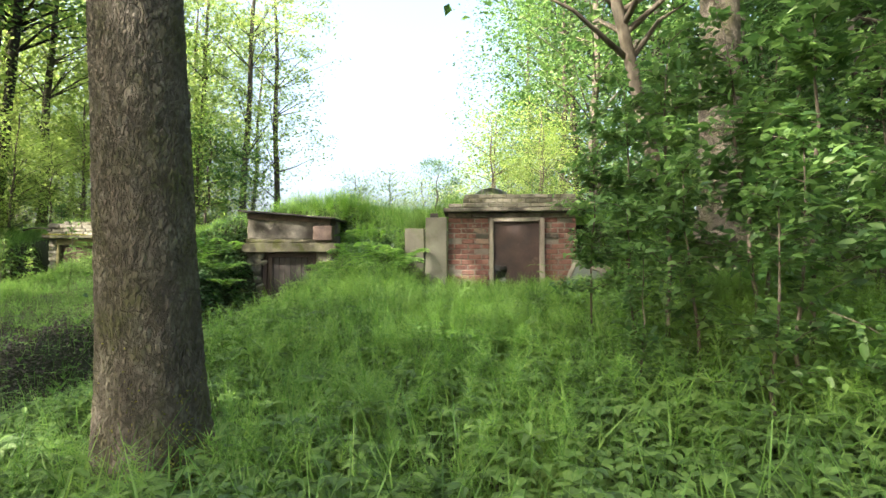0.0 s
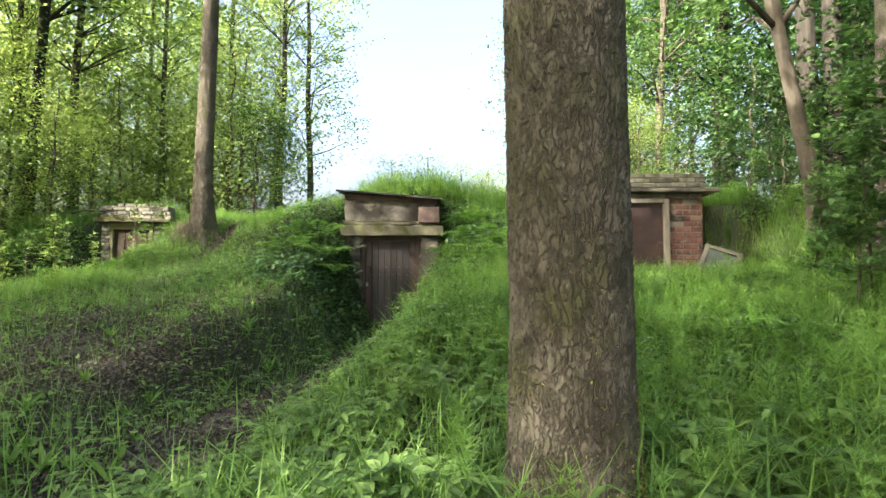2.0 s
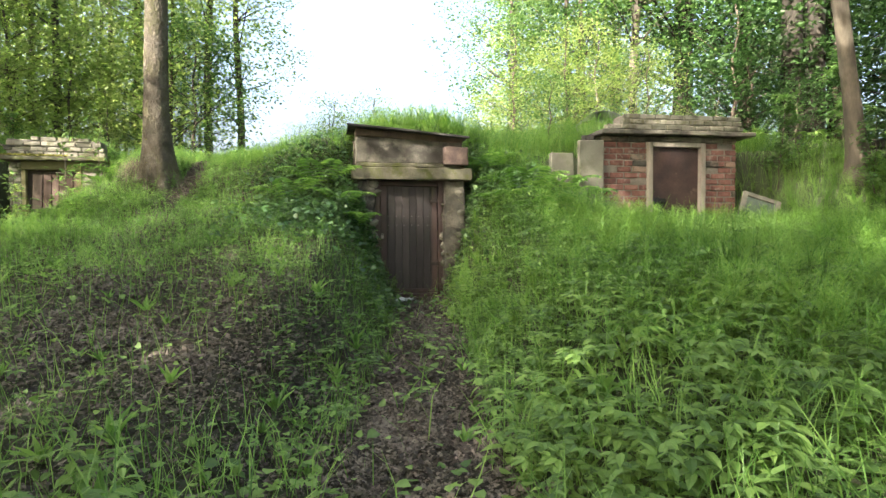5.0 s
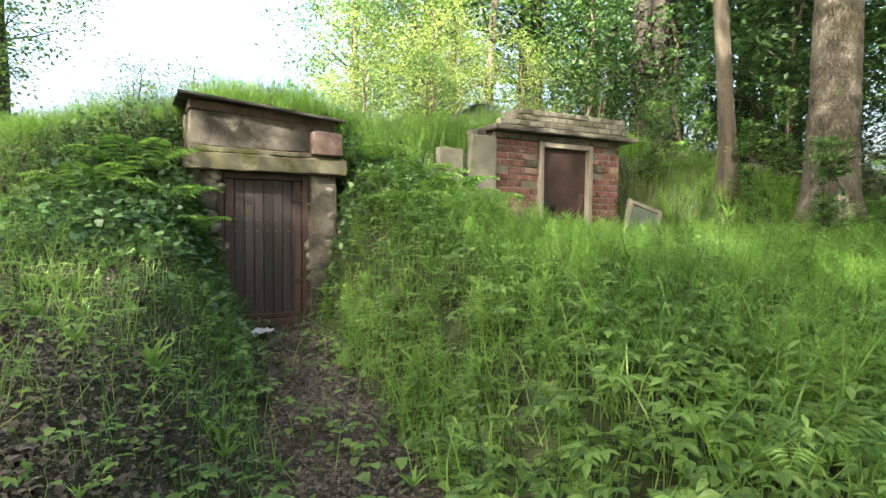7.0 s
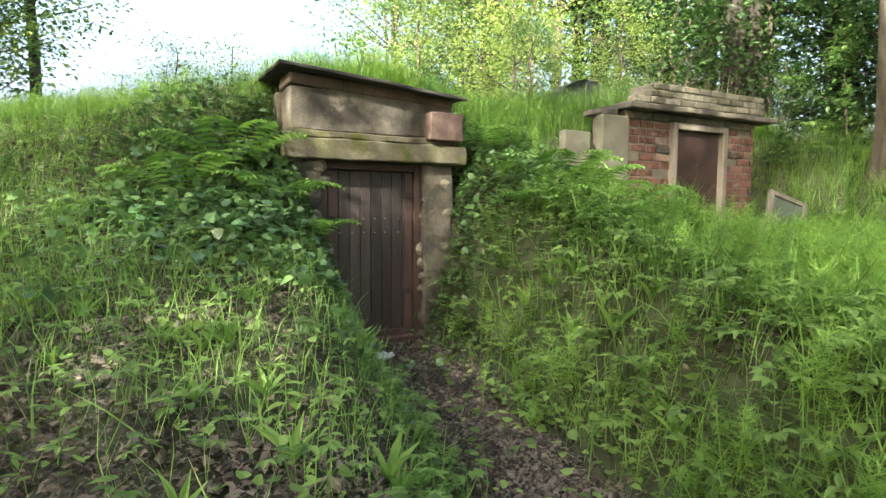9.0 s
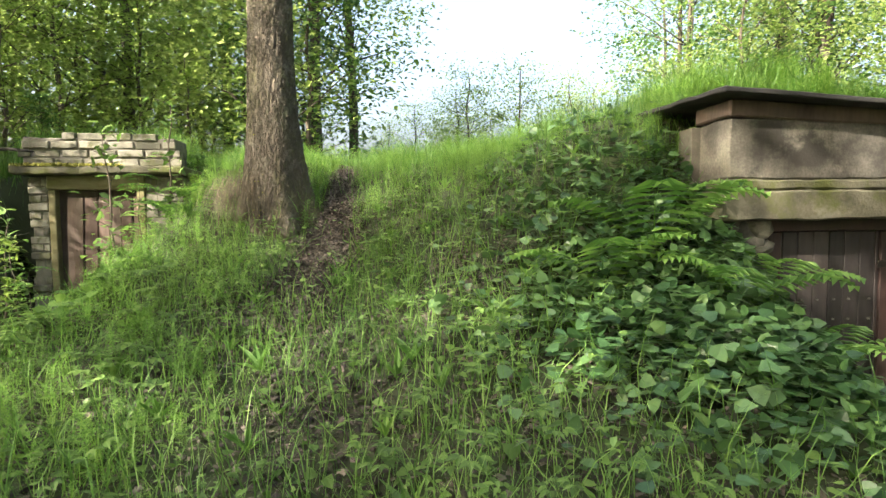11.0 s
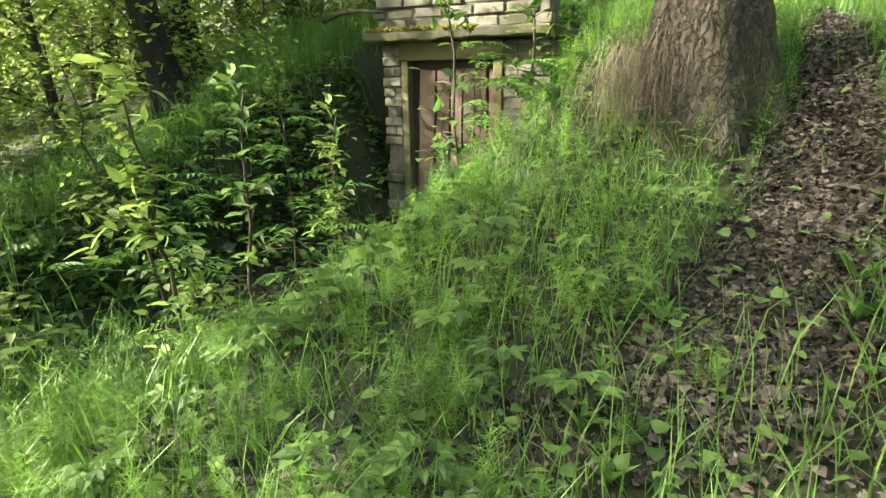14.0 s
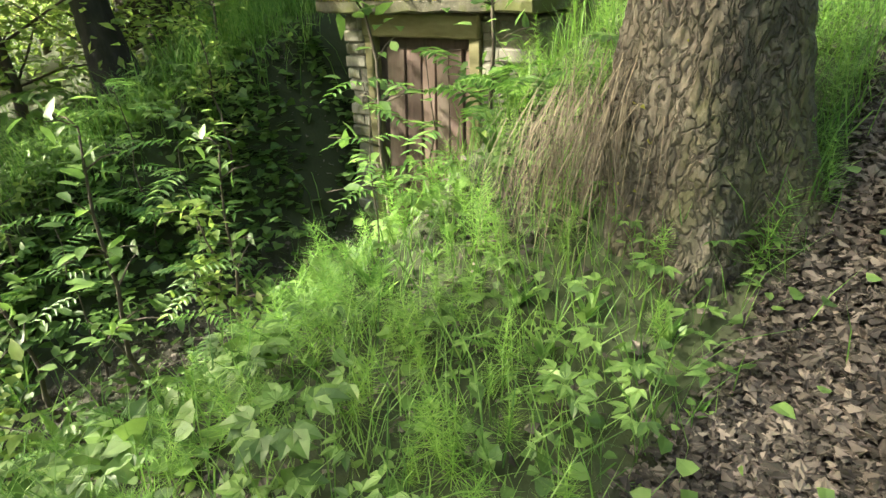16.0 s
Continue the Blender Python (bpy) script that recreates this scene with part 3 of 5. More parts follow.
def build_cellar_b():
    t = thing("brick_cellar", (CELLAR_B[0], CELLAR_B[1], 1.0), "red brick cellar front with a rusty door in the hillside", "cellar", turn=CELLAR_B[2])
    red = [brick_mesh(0.24, 0.083, 0.12, BRICK, k) for k in range(4)]
    worn = [brick_mesh(0.25, 0.088, 0.12, BRICK_WORN, k + 9) for k in range(2)]
    left = part("brick_wall", slab(-1.31, -0.52, 0.05, 0.45, -0.3, 1.66, rough=0.008, seed=1), MORTAR, t, "red brick pier with crumbling mortar")
    right = part("brick_wall", slab(0.52, 1.11, 0.05, 0.45, -0.3, 1.66, rough=0.008, seed=2), MORTAR, t, "red brick pier with blackened patches")
    lay_bricks(left, red + red + red + worn[:1], -1.31, -0.525, -0.24, 19, 0.1, 0.26, 0.02, 0.1, 5, skip=0.03)
    lay_bricks(right, red + red + red + worn[:1], 0.525, 1.11, -0.24, 19, 0.1, 0.26, 0.02, 0.1, 6, skip=0.03)
    for x, z, p in ((-0.66, 1.31, left), (-0.66, 1.21, left), (0.66, 1.31, right), (-0.7, 1.41, left)):
        ob = new("brick", worn[0])
        ob.parent = p
        ob.matrix_basis = pose(x, 0.085, z, 2, 3, 1)
    part("lintel", slab(-0.85, 0.86, 0.02, 0.45, 1.664, 1.757, rough=0.008, seed=3), CONCRETE, t, "flat concrete lintel")
    part("brick_band", slab(-1.31, -0.852, 0.03, 0.45, 1.664, 1.757, rough=0.012, seed=6), BRICK_WORN, t)
    part("brick_band", slab(0.862, 1.11, 0.03, 0.45, 1.664, 1.757, rough=0.012, seed=7), BRICK_WORN, t)
    part("cornice", slab(-1.4, 1.36, -0.14, 0.7, 1.76, 1.83, rough=0.012, seed=4), CONCRETE, t, "projecting weathered concrete slab")
    top = part("parapet", slab(-1.0, 1.05, -0.092, 0.3, 1.838, 2.08, rough=0.01, seed=5), MORTAR, t, "parapet of pale silicate bricks")
    white = [brick_mesh(0.25, 0.075, 0.12, BRICK_WHITE, k + 20) for k in range(4)]
    lay_bricks(top, white, -1.0, 1.1, 1.84, 3, 0.085, 0.26, 0.01, -0.045, 9, arc=lambda c: ((-1.3, 1.14), (-1.02, 1.12), (-0.98, 1.1))[c])
    d = part("door_frame", one_box(-0.52, -0.44, -0.01, 0.14, -0.1, 1.66, bevel=0.006), WOOD_PALE, t, "pale weathered wooden door frame")
    part("jamb", one_box(0.43, 0.52, -0.01, 0.14, -0.1, 1.66, bevel=0.006), WOOD_PALE, d)
    part("head", one_box(-0.438, 0.428, -0.01, 0.14, 1.58, 1.66, bevel=0.006), WOOD_PALE, d)
    door = part("door", slab(-0.43, 0.425, 0.07, 0.1, -0.05, 1.57, rough=0.004, cells=0.12, bevel=0.004, seed=17), RUST, t, "closed rusty brown sheet metal door")
    part("hinge", one_box(-0.5, -0.36, 0.05, 0.068, 0.66, 0.72, bevel=0.004), IRON, door)
    part("sheet_flap", slab(-0.42, -0.2, 0.03, 0.055, 0.1, 0.75, rough=0.05, cells=0.06, bevel=0.003, seed=3), BLACK_PLASTIC, door, "torn black plastic sheet")
    part("wing_panel", slab(-1.74, -1.33, -0.06, 0.06, -0.2, 1.66, rough=0.005, cells=0.12, seed=7), PANEL, t, "upright grey concrete panel")
    part("wing_panel", slab(-2.16, -1.78, 0.1, 0.22, -0.2, 1.47, rough=0.005, cells=0.12, seed=8), PANEL, t, "upright grey concrete panel, lower")
    part("cap_stone", slab(-1.66, -1.5, -0.05, 0.08, 1.664, 1.75, rough=0.02, cells=0.05, seed=9), CONCRETE, t)
    part("back_wall", one_box(-1.31, 1.11, 0.46, 0.6, 0, 1.75), MORTAR, t)
    # vent sheet on the hill behind
    v = thing("roof_sheet", (4.1, 11.85, float(land(4.1, 11.85)) - 0.02), "bent grey metal sheet on the cellar roof", "metal sheet", turn=-25)
    bm = bmesh.new()
    rows = []
    for i in range(9):
        w = math.pi * i / 8
        rows.append([bm.verts.new((0.5 * math.cos(w), y, 0.05 + 0.4 * math.sin(w))) for y in (-0.5, 0.5)])
    for a, b in zip(rows, rows[1:]):
        bm.faces.new((a[0], a[1], b[1], b[0]))
    bmesh.ops.solidify(bm, geom=bm.faces[:], thickness=0.012)
    part("sheet", bm, TARP, v, smooth=True)
    # leaning board and rubble
    a = thing("leaning_board", (4.62, 8.82, float(land(4.62, 8.82)) + 0.08), "broken wooden frame with a green board leaning on the bank", "board", turn=-38)
    m = pose(0, 0, 0, -22, 20, 0)
    for n_, bm, mat in (("panel", slab(-0.22, 0.22, -0.012, 0.012, 0.05, 0.62, rough=0.004, cells=0.1, bevel=0.003), GREEN_PAINT),
                        ("stile", slab(-0.3, -0.22, -0.025, 0.025, 0.0, 0.7, rough=0.004, bevel=0.006), WOOD_GREY), ("stile", slab(0.22, 0.3, -0.025, 0.025, 0.0, 0.7, rough=0.004, bevel=0.006), WOOD_GREY),
                        ("rail", slab(-0.218, 0.218, -0.025, 0.025, 0.63, 0.7, rough=0.004, bevel=0.006), WOOD_GREY), ("rail", slab(-0.218, 0.218, -0.025, 0.025, 0.0, 0.05, rough=0.004, bevel=0.006), WOOD_GREY)):
        part(n_, bm, mat, a).matrix_basis = m
    r = random.Random(4)
    for i in range(9):
        x, y = 4.55 + r.uniform(-0.35, 0.3), 8.65 + r.uniform(-0.2, 0.2)
        me = stone_mesh(r.uniform(0.06, 0.13), 40 + i)
        me.materials.clear()
        me.materials.append(RUBBLE)
        ob = tagged(new("rubble_stone", me), "pale broken lump of concrete in the grass", "rubble", "rubble by the brick cellar")
        ob.matrix_basis = pose(x, y, float(land(x, y)) + 0.07, r.uniform(0, 90), r.uniform(0, 90), r.uniform(0, 360))


def build_cellar_c():
    t = thing("old_cellar", (-5.65, 15.17, 0.75), "old pale brick cellar with a broken faded plank door", "cellar", turn=-10)
    white = [brick_mesh(0.25, 0.074, 0.12, BRICK_WHITE, k + 50) for k in range(4)]
    left = part("brick_wall", slab(-0.64, -0.47, 0.022, 0.5, -0.2, 1.74, rough=0.012, seed=1), MORTAR, t, "narrow crumbling brick pier")
    right = part("brick_wall", slab(0.47, 0.85, 0.022, 0.5, -0.2, 1.74, rough=0.012, seed=2), MORTAR, t, "pale brick pier")
    lay_bricks(left, white, -0.66, -0.475, -0.15, 22, 0.085, 0.26, 0.012, 0.07, 3, skip=0.08, lean=0.018)
    lay_bricks(right, white, 0.475, 0.86, -0.15, 22, 0.085, 0.26, 0.012, 0.07, 4, skip=0.06, lean=0.014)
    part("slab", slab(-0.74, 0.9, -0.16, 0.6, 1.755, 1.835, rough=0.016, seed=3), CONCRETE_MOSS, t, "mossy weathered slab over the door")
    part("fascia", slab(-0.47, 0.47, -0.02, 0.1, 1.6, 1.75, rough=0.006, seed=4), WOOD_MOSS, t, "mossy timber beam")
    top = part("parapet", slab(-0.68, 0.8, 0.0, 0.4, 1.84, 2.14, rough=0.012, seed=5), MORTAR, t, "curved parapet of pale silicate bricks")
    lay_bricks(top, white, -0.7, 0.8, 1.84, 4, 0.088, 0.27, 0.012, 0.045, 8, lean=0.012, arc=lambda c: ((-0.64, 0.86), (-0.72, 0.84), (-0.68, 0.8), (-0.3, 0.62))[c])
    part("post", slab(-0.468, -0.4, 0.0, 0.1, -0.1, 1.6, rough=0.004, cells=0.1, bevel=0.006), WOOD_MOSS, t, "greenish timber door post")
    part("post", slab(0.39, 0.468, 0.0, 0.1, -0.1, 1.6, rough=0.004, cells=0.1, bevel=0.006), WOOD_MOSS, t, "greenish timber door post")
    door = part("door", one_box(-0.4, 0.39, 0.09, 0.12, 0.0, 1.59), WOOD_DARK, t, "broken door of faded reddish planks")
    r = random.Random(12)
    x = -0.37
    for i, w in enumerate((0.15, 0.12, 0.1, 0.1, 0.11, 0.1)):
        ob = part("plank", slab(0, w, -0.012, 0.012, 0.0, 1.5, rough=0.004, cells=0.12, bevel=0.004, seed=i), WOOD_PINK, door)
        ob.matrix_basis = pose(x, 0.06, 0.03, 0, (2.5, 2.0, 1.2, 0.6, -0.5, 0)[i], r.uniform(-3, 3))
        x += w + (0.03, 0.035, 0.03, 0.02, 0.012, 0)[i]
    part("bar", one_box(-0.39, 0.38, 0.074, 0.088, 1.2, 1.3, bevel=0.004), WOOD_DARK, door)
    part("back_wall", one_box(-0.6, 0.86, 0.52, 0.62, 0, 1.75), MORTAR, t)
    # moss cushion on the slab's edge
    n = 1700
    px = rng.uniform(-0.74, 0.3, n)
    py = rng.uniform(-0.17, -0.02, n)
    leaf = ([(-0.5, 0, 0), (0.5, 0, 0), (0.1, 0.2, 1.0)], [(0, 1, 2)])
    v, f = scatter(leaf, np.stack([px, py, 1.83 + 0.02 * rng.random(n)], -1), rng.uniform(0, 6.28, n), rng.uniform(0.012, 0.03, n), rng.uniform(0, 1.2, n), rng.uniform(0, 6.28, n))
    tagged(part("moss", mesh_from("moss", v, f, MOSS), MOSS, t, "yellow-green moss cushion"), kind="stuff")


build_cellar_a()
build_cellar_b()
build_cellar_c()


# ---- trees ----
def big_trunk(name, at, radius, height, flare, lean, mat, label, seed, sides=170, rings=400, relief=0.01, group="", crown=2600, moss=0, moss_side=0.0, buttress=0.0):
    """A near trunk with ridged, furrowed bark and a root flare."""
    t = thing(name, at, label, "tree", group)
    w = np.linspace(0, 2 * np.pi, sides, endpoint=False)
    zs = np.concatenate([np.linspace(-0.7, 3.2, int(rings * 0.72)), np.linspace(3.25, height, rings - int(rings * 0.72))])
    ww, zz = np.meshgrid(w, zs)
    rad = radius * (1 - 0.45 * np.clip(zz, 0, None) / height) + flare * np.exp(-np.clip(zz, -0.05, None) / 0.36) * (1 + 0.35 * np.sin(4 * ww + seed) + 0.25 * np.sin(7 * ww + 2 * seed))
    rad = rad + buttress * np.clip(np.cos(ww + 0.3), 0, 1) * np.exp(-np.clip(zz, -0.05, None) / 0.6)
    rad = rad * (1 + 0.03 * np.sin(2 * ww + seed + 0.5 * zz) + 0.02 * np.sin(3 * ww - 0.8 * zz))
    verts = []
    for i in range(len(zs)):
        for k in range(sides):
            c, s_ = math.cos(w[k]), math.sin(w[k])
            z = zs[i]
            p = Vector((c * radius * 30, s_ * radius * 30, z * 9 + seed * 7))
            ridge = 1.0 * min(1.0, 4.0 * abs(noise.noise(p))) + 0.9 * abs(noise.noise(p * 2.2)) + 0.4 * noise.noise(p * 4.6)
            r = rad[i, k] + relief * (ridge - 0.9) + 0.8 * relief * noise.noise(p * 0.22)
            verts.append((c * r + lean[0] * z, s_ * r + lean[1] * z, z))
    idx = np.arange(len(zs) * sides).reshape(len(zs), sides)
    nxt = np.roll(idx, -1, 1)
    faces = np.stack([idx[:-1], nxt[:-1], nxt[1:], idx[1:]], -1).reshape(-1, 4)
    part("trunk", mesh_from("trunk", verts, faces, mat, True), mat, t, "thick trunk with furrowed bark")
    r = random.Random(int(seed * 10) + 77)
    v, f, centres = crown_cloud(r, crown, 0.2, 60, 0.5, height * 0.55, height * 1.05, 3.0)
    top = np.array([lean[0], lean[1], 0]) * height * 0.8
    part("crown", mesh_from("crown", v + top, f, LEAF_TREE), LEAF_TREE, t)
    limbs = []
    for c in centres[:26]:
        z = max(height * 0.45, c[2] - 1.2)
        a, b = Vector((lean[0] * z, lean[1] * z, z)), Vector(c) + Vector(top)
        limbs.append(tube([a, (a + b) / 2 + Vector((0, 0, 0.2)), b], [0.06, 0.035, 0.01], 6))
    part("bough", mesh_from("bough", *joined(limbs), mat, True), mat, t)
    if moss:
        n = moss
        w, z = rng.normal(moss_side, 0.7, n), np.abs(rng.normal(0, 0.35, n)) - 0.05
        rr = radius * (1 - 0.45 * z / height) + flare * np.exp(-np.clip(z, 0, None) / 0.36) * (1 + 0.35 * np.sin(4 * w + seed) + 0.25 * np.sin(7 * w + 2 * seed)) - 0.004
        tuft = ([(-0.5, 0, 0), (0.5, 0, 0), (0.1, 0.3, 1.0)], [(0, 1, 2)])
        v, f = scatter(tuft, np.stack([rr * np.cos(w) + lean[0] * z, rr * np.sin(w) + lean[1] * z, z], -1), rng.uniform(0, 6.28, n), rng.uniform(0.008, 0.02, n), rng.uniform(0.3, 1.4, n), w)
        tagged(part("moss", mesh_from("moss", v, f, MOSS), MOSS, t, "green moss on the root flare"), kind="stuff")
    return t


def crown_cloud(r, n, size, clumps, spread, base, top, width, droop=0.25):
    """Leaves in uneven clumps: corners and faces of many small folded leaves, and the clump centres."""
    centres = []
    for _ in range(clumps):
        h = r.random() ** 0.8
        z = base + (top - base) * h
        reach = width * (0.35 + 0.65 * math.sin(math.pi * min(1, 0.15 + 0.85 * h))) * math.sqrt(r.uniform(0.1, 1))
        w = r.uniform(0, 2 * math.pi)
        centres.append((reach * math.cos(w), reach * math.sin(w), z))
    centres = np.array(centres)
    g = np.random.default_rng(r.randrange(10 ** 6))
    pick = g.integers(0, clumps, n)
    off = g.normal(0, 1, (n, 3)) * np.array([spread, spread, spread * 0.55])
    places = centres[pick] + off * g.uniform(0.4, 1.3, clumps)[pick][:, None]
    leaf = ([(0, 0, 0), (0.32, 0.45, 0.06), (0, 1.0, -0.12), (-0.32, 0.45, 0.06)], [(0, 1, 2, 3)])
    v, f = scatter(leaf, places, g.uniform(0, 6.28, n), size * g.uniform(0.6, 1.3, n), g.normal(0.3, 0.55, n), g.uniform(0, 6.28, n))
    return v, f, centres


def tree_source(name, seed, height, radius, base, width, leaves, size, clumps, spread, leaf_mat, bark, label, lean=0.03, shoots=0.35):
    r = random.Random(seed)
    t = thing(name, (0, 0, -500), label, "tree", "forest trees")
    n = 12
    pts = [(lean * height * (i / n) * math.sin(seed) + 0.06 * math.sin(i * 1.3 + seed), lean * height * (i / n) * math.cos(seed), height * i / n - (0.4 if i == 0 else 0)) for i in range(n + 1)]
    radii = [radius * (1.35 if i == 0 else 1) * (1 - 0.85 * i / n) + 0.01 for i in range(n + 1)]
    pieces = [tube(pts, radii, 12)]
    v, f, centres = crown_cloud(r, leaves, size, clumps, spread, base, height * 1.02, width)
    for c in centres[: int(clumps * shoots)]:
        k = min(n - 1, max(1, int(n * (c[2] - 0.35 * math.hypot(c[0], c[1])) / height)))
        p, q = Vector(pts[k]), Vector(c)
        mid = (p + q) / 2 + Vector((0, 0, 0.12 * (q - p).length * r.uniform(-0.5, 1)))
        pieces.append(tube([p, mid, q], [radii[k] * 0.26, radii[k] * 0.14 + 0.005, 0.004], 5))
    part("trunk", mesh_from("trunk", *joined(pieces), bark, True), bark, t)
    part("crown", mesh_from("crown", v, f, leaf_mat), leaf_mat, t)
    return t


def plant_trees():
    r = random.Random(21)
    kinds = {
        "tall": tree_source("broadleaf_tree", 3, 15, 0.15, 2.2, 2.8, 8000, 0.15, 170, 0.5, LEAF_SUNLIT, BARK, "tall slender broadleaf tree with a crown coloured as if sunlit"),
        "tall2": tree_source("broadleaf_tree", 5, 13, 0.11, 1.0, 2.7, 8000, 0.15, 170, 0.5, LEAF_SUNLIT, BARK, "slender broadleaf tree with a loose crown"),
        "airy": tree_source("aspen_tree", 8, 14, 0.13, 3.0, 2.2, 7000, 0.12, 120, 0.34, LEAF_SUNLIT, BARK, "airy young aspen against the sky"),
        "dark": tree_source("broadleaf_tree", 13, 16, 0.26, 2.2, 3.3, 9000, 0.17, 140, 0.5, LEAF_SHADE, BARK_SHADE, "dense broadleaf tree with shade put into its dark green leaves"),
        "edge": tree_source("broadleaf_tree", 33, 14, 0.12, 1.2, 2.8, 9000, 0.14, 180, 0.5, LEAF_TREE, BARK, "green broadleaf tree at the edge of the clearing"),
        # only for the unseen sun-blocking trees; crown gaps set how much sun passes
        "gappy": tree_source("broadleaf_tree", 29, 15, 0.2, 2.6, 3.0, 4700, 0.2, 48, 0.46, LEAF_TREE, BARK_SHADE, "unseen tall broadleaf tree with a broken crown, added to dapple the sun"),
        "bush": tree_source("forest_shrub", 17, 3.0, 0.03, 0.3, 1.3, 3400, 0.085, 70, 0.3, LEAF_TREE, TWIG, "leafy shrub in the forest undergrowth"),
        "bush2": tree_source("forest_shrub", 19, 4.2, 0.04, 0.3, 1.6, 4200, 0.09, 90, 0.36, LEAF_SUNLIT, TWIG, "bright leafy shrub at the forest edge"),
        "bushdark": tree_source("forest_shrub", 23, 3.4, 0.045, 0.3, 1.6, 3000, 0.11, 65, 0.36, LEAF_SHADE, TWIG, "leafy shrub with deep shade put into its leaf colour"),
    }

    def put(kind, x, y, k=1.0, sink=0.0):
        copy_thing(kinds[kind], pose(x, y, float(land(x, y)) - sink, 0, 0, r.uniform(0, 360)) @ Matrix.Scale(k * r.uniform(0.9, 1.1), 4))

    def clear(x, y):
        return 0.06 * y - 0.9 < x < 0.33 * y - 0.6 and y > 8

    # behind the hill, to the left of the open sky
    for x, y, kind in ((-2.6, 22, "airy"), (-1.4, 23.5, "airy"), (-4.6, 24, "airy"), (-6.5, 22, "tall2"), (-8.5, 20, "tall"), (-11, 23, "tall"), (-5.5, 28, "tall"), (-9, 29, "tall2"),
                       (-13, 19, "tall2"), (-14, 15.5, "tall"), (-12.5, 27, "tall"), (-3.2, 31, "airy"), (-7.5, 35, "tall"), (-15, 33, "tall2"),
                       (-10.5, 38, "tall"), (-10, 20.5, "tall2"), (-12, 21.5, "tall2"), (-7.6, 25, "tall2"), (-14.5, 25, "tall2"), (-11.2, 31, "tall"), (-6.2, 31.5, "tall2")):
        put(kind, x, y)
    # to the right and close, mostly with shade put into the dark leaf colour
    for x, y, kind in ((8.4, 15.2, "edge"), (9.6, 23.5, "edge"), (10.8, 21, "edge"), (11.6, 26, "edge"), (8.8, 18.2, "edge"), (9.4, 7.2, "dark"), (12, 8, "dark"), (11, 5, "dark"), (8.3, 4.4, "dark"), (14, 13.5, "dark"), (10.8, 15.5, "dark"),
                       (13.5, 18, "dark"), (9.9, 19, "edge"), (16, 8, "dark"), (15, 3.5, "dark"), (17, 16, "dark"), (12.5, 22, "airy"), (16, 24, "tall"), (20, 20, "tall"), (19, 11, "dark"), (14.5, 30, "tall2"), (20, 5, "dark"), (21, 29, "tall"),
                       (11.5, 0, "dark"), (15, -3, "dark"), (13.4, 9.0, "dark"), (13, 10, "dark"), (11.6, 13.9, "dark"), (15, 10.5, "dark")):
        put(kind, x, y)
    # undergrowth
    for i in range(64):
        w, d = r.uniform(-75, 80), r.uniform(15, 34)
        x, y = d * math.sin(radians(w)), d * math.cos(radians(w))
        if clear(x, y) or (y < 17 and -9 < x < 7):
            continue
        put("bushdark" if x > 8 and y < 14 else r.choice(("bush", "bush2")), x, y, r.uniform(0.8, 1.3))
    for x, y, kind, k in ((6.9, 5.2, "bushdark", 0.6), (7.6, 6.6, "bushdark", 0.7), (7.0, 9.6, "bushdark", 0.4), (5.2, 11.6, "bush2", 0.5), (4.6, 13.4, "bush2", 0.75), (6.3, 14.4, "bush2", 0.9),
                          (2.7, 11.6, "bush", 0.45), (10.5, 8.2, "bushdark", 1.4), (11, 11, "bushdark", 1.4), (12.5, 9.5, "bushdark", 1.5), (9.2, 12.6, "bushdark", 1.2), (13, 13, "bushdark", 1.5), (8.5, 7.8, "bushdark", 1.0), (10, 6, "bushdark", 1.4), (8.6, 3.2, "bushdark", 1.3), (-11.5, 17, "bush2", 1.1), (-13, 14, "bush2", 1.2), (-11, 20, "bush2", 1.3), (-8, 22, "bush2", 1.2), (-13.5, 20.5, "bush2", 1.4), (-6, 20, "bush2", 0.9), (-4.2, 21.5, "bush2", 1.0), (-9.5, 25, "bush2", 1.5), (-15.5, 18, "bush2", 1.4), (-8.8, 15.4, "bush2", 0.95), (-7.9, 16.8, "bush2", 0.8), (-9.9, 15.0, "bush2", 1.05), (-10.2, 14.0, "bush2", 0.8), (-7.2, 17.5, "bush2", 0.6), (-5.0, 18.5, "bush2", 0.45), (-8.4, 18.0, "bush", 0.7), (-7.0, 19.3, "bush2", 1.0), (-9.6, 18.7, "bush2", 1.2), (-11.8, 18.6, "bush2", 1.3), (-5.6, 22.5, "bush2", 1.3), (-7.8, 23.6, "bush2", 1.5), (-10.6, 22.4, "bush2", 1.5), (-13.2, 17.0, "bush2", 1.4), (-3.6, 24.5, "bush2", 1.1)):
        put(kind, x, y, k)
    # low far growth under the open sky
    for i in range(16):
        y = r.uniform(21, 32)
        put("bush2", r.uniform(0.02 * y, 0.36 * y), y, r.uniform(0.7, 0.95))
    # unseen trees added to the west and south, to block and dapple the sun
    for x, y in ((-9, -3), (-12.5, 0.5), (-10.5, 4.5), (-15, -4), (-14, 5), (-18, 1), (-8, -8), (-13, -9), (-19, -7), (-3, -9), (3, -10), (8, -7), (-23, -1), (-5.5, -13), (-16.5, -1), (-20, 3.4), (1, -14), (10, -11), (-18, 9), (-26, 3), (-25, -9)):
        put("gappy", x, y, 1.3 if y < 1 else 1.17)


